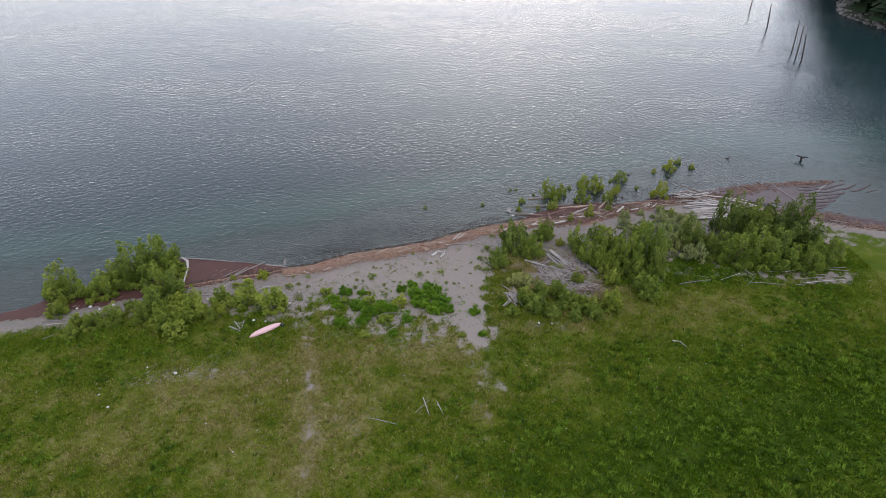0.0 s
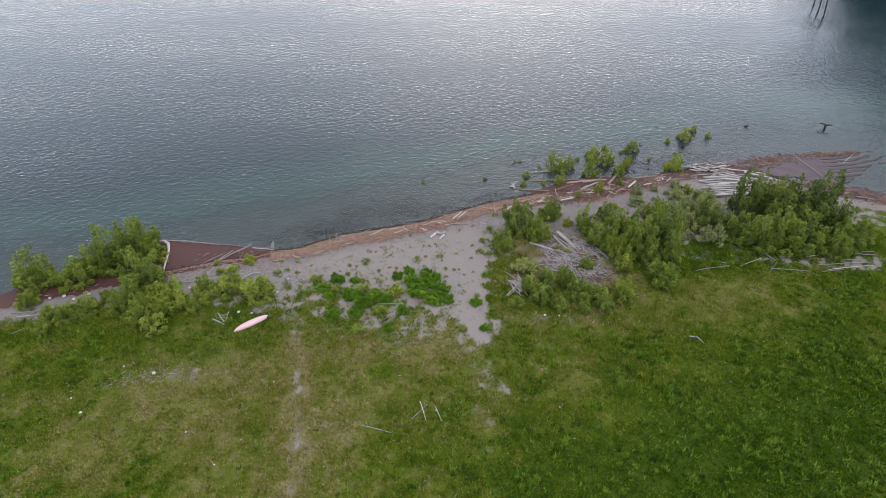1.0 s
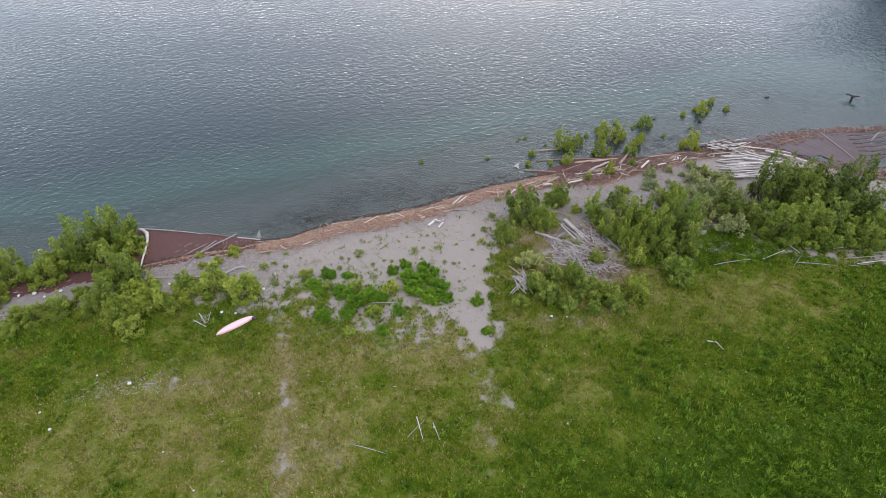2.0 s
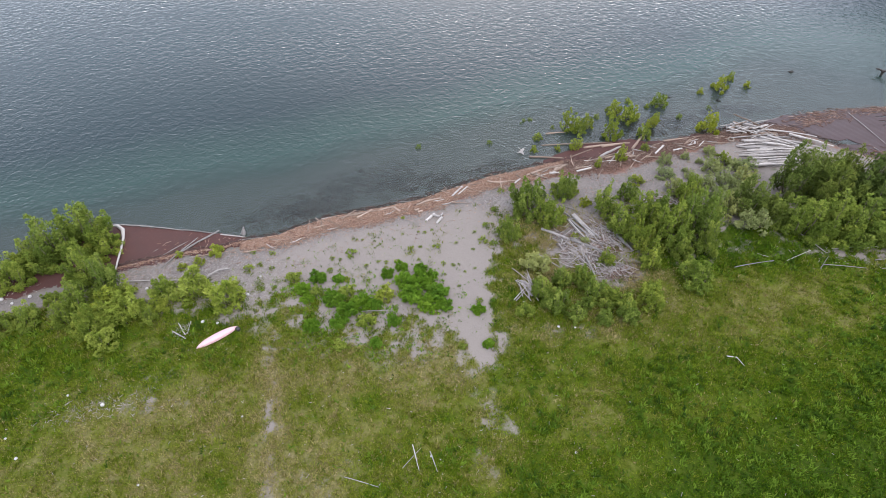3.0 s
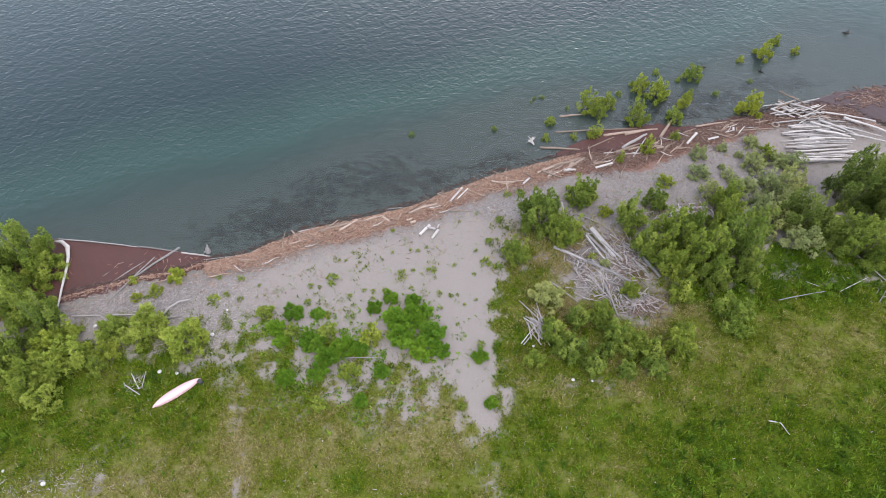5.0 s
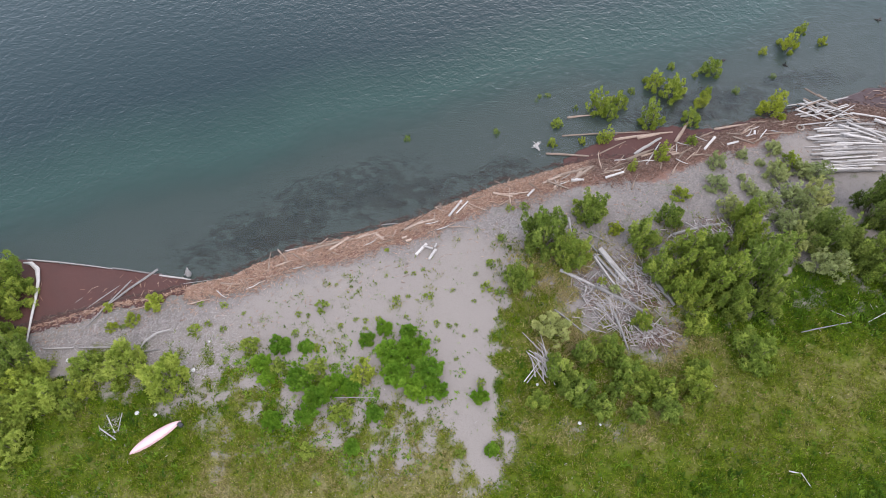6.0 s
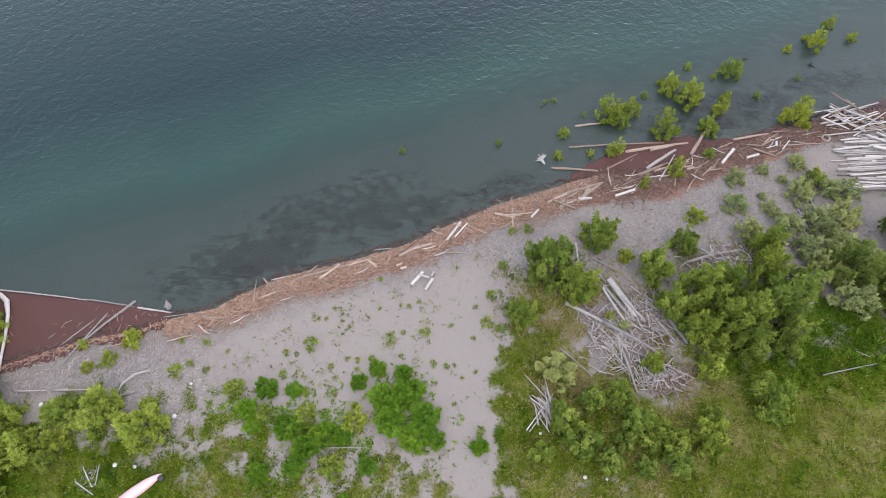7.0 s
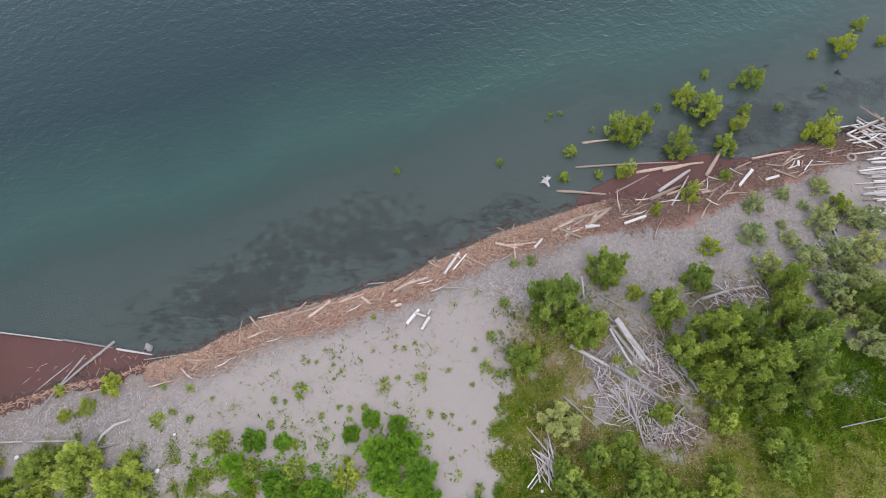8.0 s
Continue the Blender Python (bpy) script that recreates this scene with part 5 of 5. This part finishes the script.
stump(10.1, 84.9, 0.85, M_WHITE_WOOD, "bleached root stump standing in shallow water", 8, 12)
seed = random.Random(3)
shards = [tube([(0, 0, -0.3), (0.02, 0, 0.2), (0.05, 0.02, 0.5), (0.12, 0.0, 0.78)], [0.27, 0.25, 0.2, 0.09], 9, 0.18, seed),
          tube([(0.05, 0, 0.4), (0.12, 0.02, 0.8), (0.2, 0.0, 1.1)], [0.14, 0.1, 0.03], 6, 0.2, seed),
          tube([(-0.05, 0.1, 0.1), (-0.2, 0.2, 0.1), (-0.42, 0.28, -0.1)], [0.14, 0.1, 0.04], 6, 0.2, seed)]
ob = new("tree_stump", mesh_of("tree_stump", *join(shards), M_GREY_WOOD, True))
ob.matrix_basis = pose(-21.1, 70.0, -0.05, 0, 0, 40)
tagged(ob, "pale upright stump at the end of the boom log", "tree stump")
seed = random.Random(5)
arms = [tube([(0.05, 0, -0.4), (0.0, 0.02, 0.3), (-0.04, 0, 0.75), (0.0, 0, 1.05)], [0.2, 0.17, 0.2, 0.24], 8, 0.15, seed),
        tube([(0.0, 0, 0.95), (-0.35, 0.05, 1.22), (-0.75, 0.02, 1.3), (-1.05, 0.1, 1.18)], [0.24, 0.22, 0.2, 0.1], 7, 0.2, seed),
        tube([(0.0, 0, 0.95), (0.32, -0.05, 1.2), (0.7, 0.02, 1.36), (0.98, -0.05, 1.32)], [0.24, 0.2, 0.17, 0.08], 7, 0.2, seed),
        tube([(0.0, 0, 0.95), (-0.05, 0.25, 1.15), (0.05, 0.45, 1.1)], [0.2, 0.14, 0.05], 6, 0.2, seed)]
ob = new("tree_stump", mesh_of("tree_stump", *join(arms), M_DARK_WOOD, True))
ob.matrix_basis = pose(64.0, 104.3, 0, 0, 0, -28) @ Matrix.Diagonal((0.95, 0.95, 0.62, 1))
tagged(ob, "black wet forked root stump rising from the lake", "tree stump")
stump(38.1, 97.2, 0.6, M_DARK_WOOD, "small dark stump in the shallows", 4, 6)
stump(31.5, 98.0, 0.55, M_DARK_WOOD, "small dark snag in the shallows", 4, 7)
stump(51.0, 105.0, 0.7, M_DARK_WOOD, "small dark snag in the lake", 4, 8)
stump(0.4, 77.4, 0.7, M_TAN_WOOD, "twiggy brown root on the waterline", 8, 9)
for x, y, h, lean in ((106.4, 231, 4.5, 2), (100.2, 203, 7.0, 4), (96, 177, 8.0, 3), (94.3, 171, 8.0, 3), (93.8, 167, 7.0, 5)):
    ob = new("mooring_pole", mesh_of("mooring_pole", *tube([(0, 0, -2), (0.03, 0, h * 0.4), (0.1, 0.05, h * 0.8), (0.12, 0.08, h)], [0.2, 0.18, 0.14, 0.09], 8, 0.08, random.Random(int(x))), M_DARK_WOOD, True))
    ob.matrix_basis = pose(x, y, 0, 0, lean, 30 * lean)
    tagged(ob, "dark old timber pole standing in the lake", "pole", "poles in the lake")


# ---- the kayak ----
def kayak():
    """A slim upturned hull with a keel line, pointed ends and a dark fitting at one end."""
    root = tagged(new("kayak"), "pale pink upturned kayak lying on the grass", "kayak")
    n, ring, verts, faces = 24, 12, [], []
    for i in range(n + 1):
        t = i / n
        u = 2 * t - 1
        wide = 0.37 * max(0.0, 1 - abs(u) ** 2.3) ** 0.8 + 0.012
        tall = 0.30 * max(0.0, 1 - abs(u) ** 3.2) ** 0.6 + 0.03
        rise = 0.10 * abs(u) ** 3
        for k in range(ring):
            a = 2 * math.pi * k / ring
            c, s = math.cos(a), math.sin(a)
            keel = 0.035 * max(0.0, s) ** 8
            verts.append((2.02 * u, wide * math.copysign(abs(c) ** 0.8, c), (tall * s if s > 0 else 0.07 * s) + keel - rise + 0.12))
    for i in range(n):
        for k in range(ring):
            q = (k + 1) % ring
            faces.append((i * ring + k, (i + 1) * ring + k, (i + 1) * ring + q, i * ring + q))
    faces += [tuple(range(ring)), tuple(reversed(range(n * ring, (n + 1) * ring)))]
    part("hull", mesh_of("hull", verts, faces, M_HULL, True), root)
    bm = bmesh.new()
    bmesh.ops.create_cube(bm, size=1.0)
    bmesh.ops.scale(bm, vec=(0.30, 0.40, 0.26), verts=bm.verts)
    bmesh.ops.bevel(bm, geom=bm.edges[:], offset=0.03, segments=2, affect="EDGES")
    me = bpy.data.meshes.new("rudder")
    bm.to_mesh(me)
    bm.free()
    me.materials.append(M_BLACK)
    part("rudder", me, root, "black plastic fitting").matrix_basis = pose(1.86, -0.30, 0.15, 0, 0, 20)
    rim = []
    for side in (-1, 1):
        rim.append(tube([(2.0 * (2 * t / 16 - 1), side * (0.375 * max(0.0, 1 - abs(2 * t / 16 - 1) ** 2.3) ** 0.8 + 0.015), 0.11 - 0.10 * abs(2 * t / 16 - 1) ** 3) for t in range(17)], [0.014] * 17, 6))
    part("seam", mesh_of("seam", *join(rim), M_HULL, True), root)
    return root


kayak().matrix_basis = pose(-20.15, 55.8, float(height(np.array(-20.15), np.array(55.8))) + 0.03, 0, 0, 38.3)

# ---- pale stones ----
for i, (x, y, r) in enumerate(((-22.0, 57.6, 0.32), (-20.6, 57.5, 0.26), (-27.9, 48.7, 0.33), (-31.2, 49.6, 0.2), (-32.8, 43.9, 0.26), (10.9, 44.5, 0.22), (11.1, 57.0, 0.26), (12.6, 56.9, 0.18), (-0.4, 44.2, 0.2), (-16.0, 47.7, 0.16), (-28.8, 61.9, 0.3), (8.2, 60.0, 0.2), (-42.5, 60.5, 0.4), (-39.9, 60.9, 0.35), (-44, 60.2, 0.3), (-41.2, 60.0, 0.3), (-17.9, 63.6, 0.2), (-18.6, 61.1, 0.3), (-34.5, 45.6, 0.2), (-22.5, 41.8, 0.18), (-19, 38.5, 0.16), (16, 49, 0.12), (-8.2, 52, 0.12), (27.5, 47.5, 0.14))):
    bm = bmesh.new()
    r *= 0.55
    bmesh.ops.create_icosphere(bm, subdivisions=2, radius=r)
    for v in bm.verts:
        v.co *= 1 + 0.22 * noise.noise(v.co * 2.2 / r + Vector((i, 0, 0)))
        v.co.z *= 0.62
    me = bpy.data.meshes.new("stone")
    bm.to_mesh(me)
    bm.free()
    me.materials.append(M_STONE)
    ob = tagged(new("stone", me), "pale rounded stone lying in the grass", "stone", "pale stones")
    ob.matrix_basis = pose(x, y, float(height(np.array(x), np.array(y))) + r * 0.5, 0, 0, 50 * i)


# ---- grass ----
def grass(name, label, count, x0, x1, y0, y1, tall, wide, blades, seed, material, density, flat=0.35, straw=0.0, clump=0.0, per=9):
    """Tufts of blades where density(x, y) lets them stand; with a clump radius they gather into cushions that are tallest in the middle."""
    g = np.random.default_rng(seed)
    x, y = g.uniform(x0, x1, count), g.uniform(y0, y1, count)
    own, swell = g.random(count), np.ones(count)
    if clump:
        pick = g.integers(count // per, size=count)
        dx, dy = g.normal(0, clump, count), g.normal(0, clump, count)
        own, size = own[pick], g.uniform(0.6, 1.35, count)[pick]
        x, y, swell = x[pick] + dx * size, y[pick] + dy * size, size * np.exp(-(dx * dx + dy * dy) / (3 * clump * clump))
    keep = g.random(count) < density(x, y)
    x, y, own, swell = x[keep], y[keep], own[keep], swell[keep]
    n = len(x)
    z = height(x, y)
    tones = grass_tone(x, y) + straw + g.normal(0, 0.10, n) + (0.5 if clump else 0.3) * (own - 0.5) + 0.45 * (g.random(n) < 0.10)
    lush = 0.65 + 0.5 * np.clip(0.5 + 0.5 * ripple(x * 0.35, y * 0.35, 4.0), 0, 1)
    tris = []
    me_plume = np.repeat(np.tile(own, blades), 3)
    for b in range(blades):
        a = g.uniform(0, 2 * math.pi, n)
        h = g.uniform(tall[0], tall[1], n) * lush * swell
        w = g.uniform(wide[0], wide[1], n) * 0.5
        c, s = np.cos(a), np.sin(a)
        ox, oy = x + g.normal(0, 0.07, n), y + g.normal(0, 0.07, n)
        lean = h * g.uniform(flat, flat + 0.5, n)
        tris.append(np.stack([np.stack([ox - s * w, oy + c * w, z], -1), np.stack([ox + s * w, oy - c * w, z], -1), np.stack([ox + c * lean, oy + s * lean, z + h], -1)], 1))
    me = soup(name, np.concatenate(tris), 3, material)
    me.attributes.new("tone", "FLOAT", "POINT").data.foreach_set("value", np.repeat(np.tile(np.clip(tones, 0, 1), blades), 3).astype(np.float32))
    me.attributes.new("plume", "FLOAT", "POINT").data.foreach_set("value", me_plume.astype(np.float32))
    return tagged(new(name, me), label, "grass", kind="stuff")


def meadow(x, y):
    return step(0.14, 0.7, grass_cover(x, y)) * (0.35 + 0.65 * step(0.35, 0.6, patches(x, y, 0.7, 3, 5.0)))


def herb(x, y):
    return step(0.55, 0.9, grass_cover(x, y)) * np.clip(1.25 - 2.4 * grass_tone(x, y), 0.03, 1) * (0.25 + 0.75 * step(0.42, 0.56, patches(x, y, 0.35, 3, 11.0)))


grass("meadow_grass", "rough green meadow grass with dry patches", 330000, -50, 56, 31, 75, (0.08, 0.24), (0.04, 0.08), 3, 1, M_GRASS, meadow, 0.8)
grass("near_meadow_grass", "rough green meadow grass with dry patches", 95000, -62, 70, -8, 31, (0.10, 0.26), (0.06, 0.10), 3, 4, M_GRASS, meadow, 0.8)
grass("meadow_herbs", "low broad-leaved herbs in the meadow", 150000, -45, 50, 29, 68, (0.2, 0.5), (0.08, 0.18), 3, 2, M_HERB, herb, 0.6, clump=0.17, per=12)
grass("meadow_tussocks", "yellow-green grass tussocks standing above the meadow", 60000, -46, 50, 30, 66, (0.22, 0.42), (0.05, 0.11), 6, 12, M_GRASS, lambda x, y: 0.6 * step(0.6, 0.9, grass_cover(x, y)) * step(0.52, 0.62, patches(x, y, 1.3, 3, 15.0)), 0.35, 0.03, clump=0.12, per=5)
grass("weed_patch", "low green weeds spreading over the sand", 9000, -17, 3, 53, 66, (0.08, 0.22), (0.06, 0.14), 4, 8, M_WEED, lambda x, y: step(0.45, 0.6, patches(x, y, 0.9, 3, 6.0)) * np.clip(blob(x, y, -2, 61, 4, 3) + blob(x, y, -8.5, 58.5, 4, 3) + blob(x, y, -13, 61.5, 2.6, 2.2) + 0.35 * blob(x, y, -6, 54.5, 7, 2) - 0.15, 0, 1), 0.7)
grass("dry_thatch", "straw-coloured dry grass among the driftwood", 44000, 5, 32, 54, 78, (0.08, 0.28), (0.04, 0.08), 3, 9, M_GRASS, lambda x, y: step(0.4, 0.58, patches(x, y, 0.7, 3, 8.0)) * np.clip(blob(x, y, 10, 66, 4, 5) + blob(x, y, 18.5, 63.5, 4, 2.2) + blob(x, y, 14, 68, 3.5, 4) + 0.6 * blob(x, y, 24, 74, 4, 2) + 0.5 * blob(x, y, 11, 57, 6, 1.5) - 0.1, 0, 1), 1.1, 0.45)
def tuft_edge(x, y):
    bare = blob(x, y, 3.3, 60.5, 1.8, 6.0, 4) + blob(x, y, 3.5, 55.9, 0.9, 3.2, 6)
    band = step(50, 53.5, y) * step(62, 57.5, y) * step(10, 7, x) + step(4.5, 6.5, x) * step(11, 8, x) * step(56, 60, y) * step(76, 72, y)
    return np.clip(0.8 * band - 1.2 * bare, 0, 1) * (0.3 + 0.7 * step(0.0, 0.25, grass_cover(x, y)))


grass("edge_tufts", "small green and straw tufts where meadow thins into sand", 36000, -22, 11, 50, 76, (0.10, 0.30), (0.03, 0.07), 4, 31, M_GRASS, tuft_edge, 0.4, -0.05, clump=0.10, per=8)
grass("sand_grass", "sparse green sprouts on sand", 16000, -30, 40, 54, 80, (0.06, 0.16), (0.03, 0.07), 4, 3, M_WEED, lambda x, y: 0.5 * step(3, 7, inland(x, y)) * step(0.56, 0.66, patches(x, y, 1.2, 3, 2.0)))

for ob in [o for o in scene.objects if o.type == "EMPTY" and o.name != "kayak" and o.name not in used]:
    for c in list(ob.children) + [ob]:
        bpy.data.objects.remove(c)
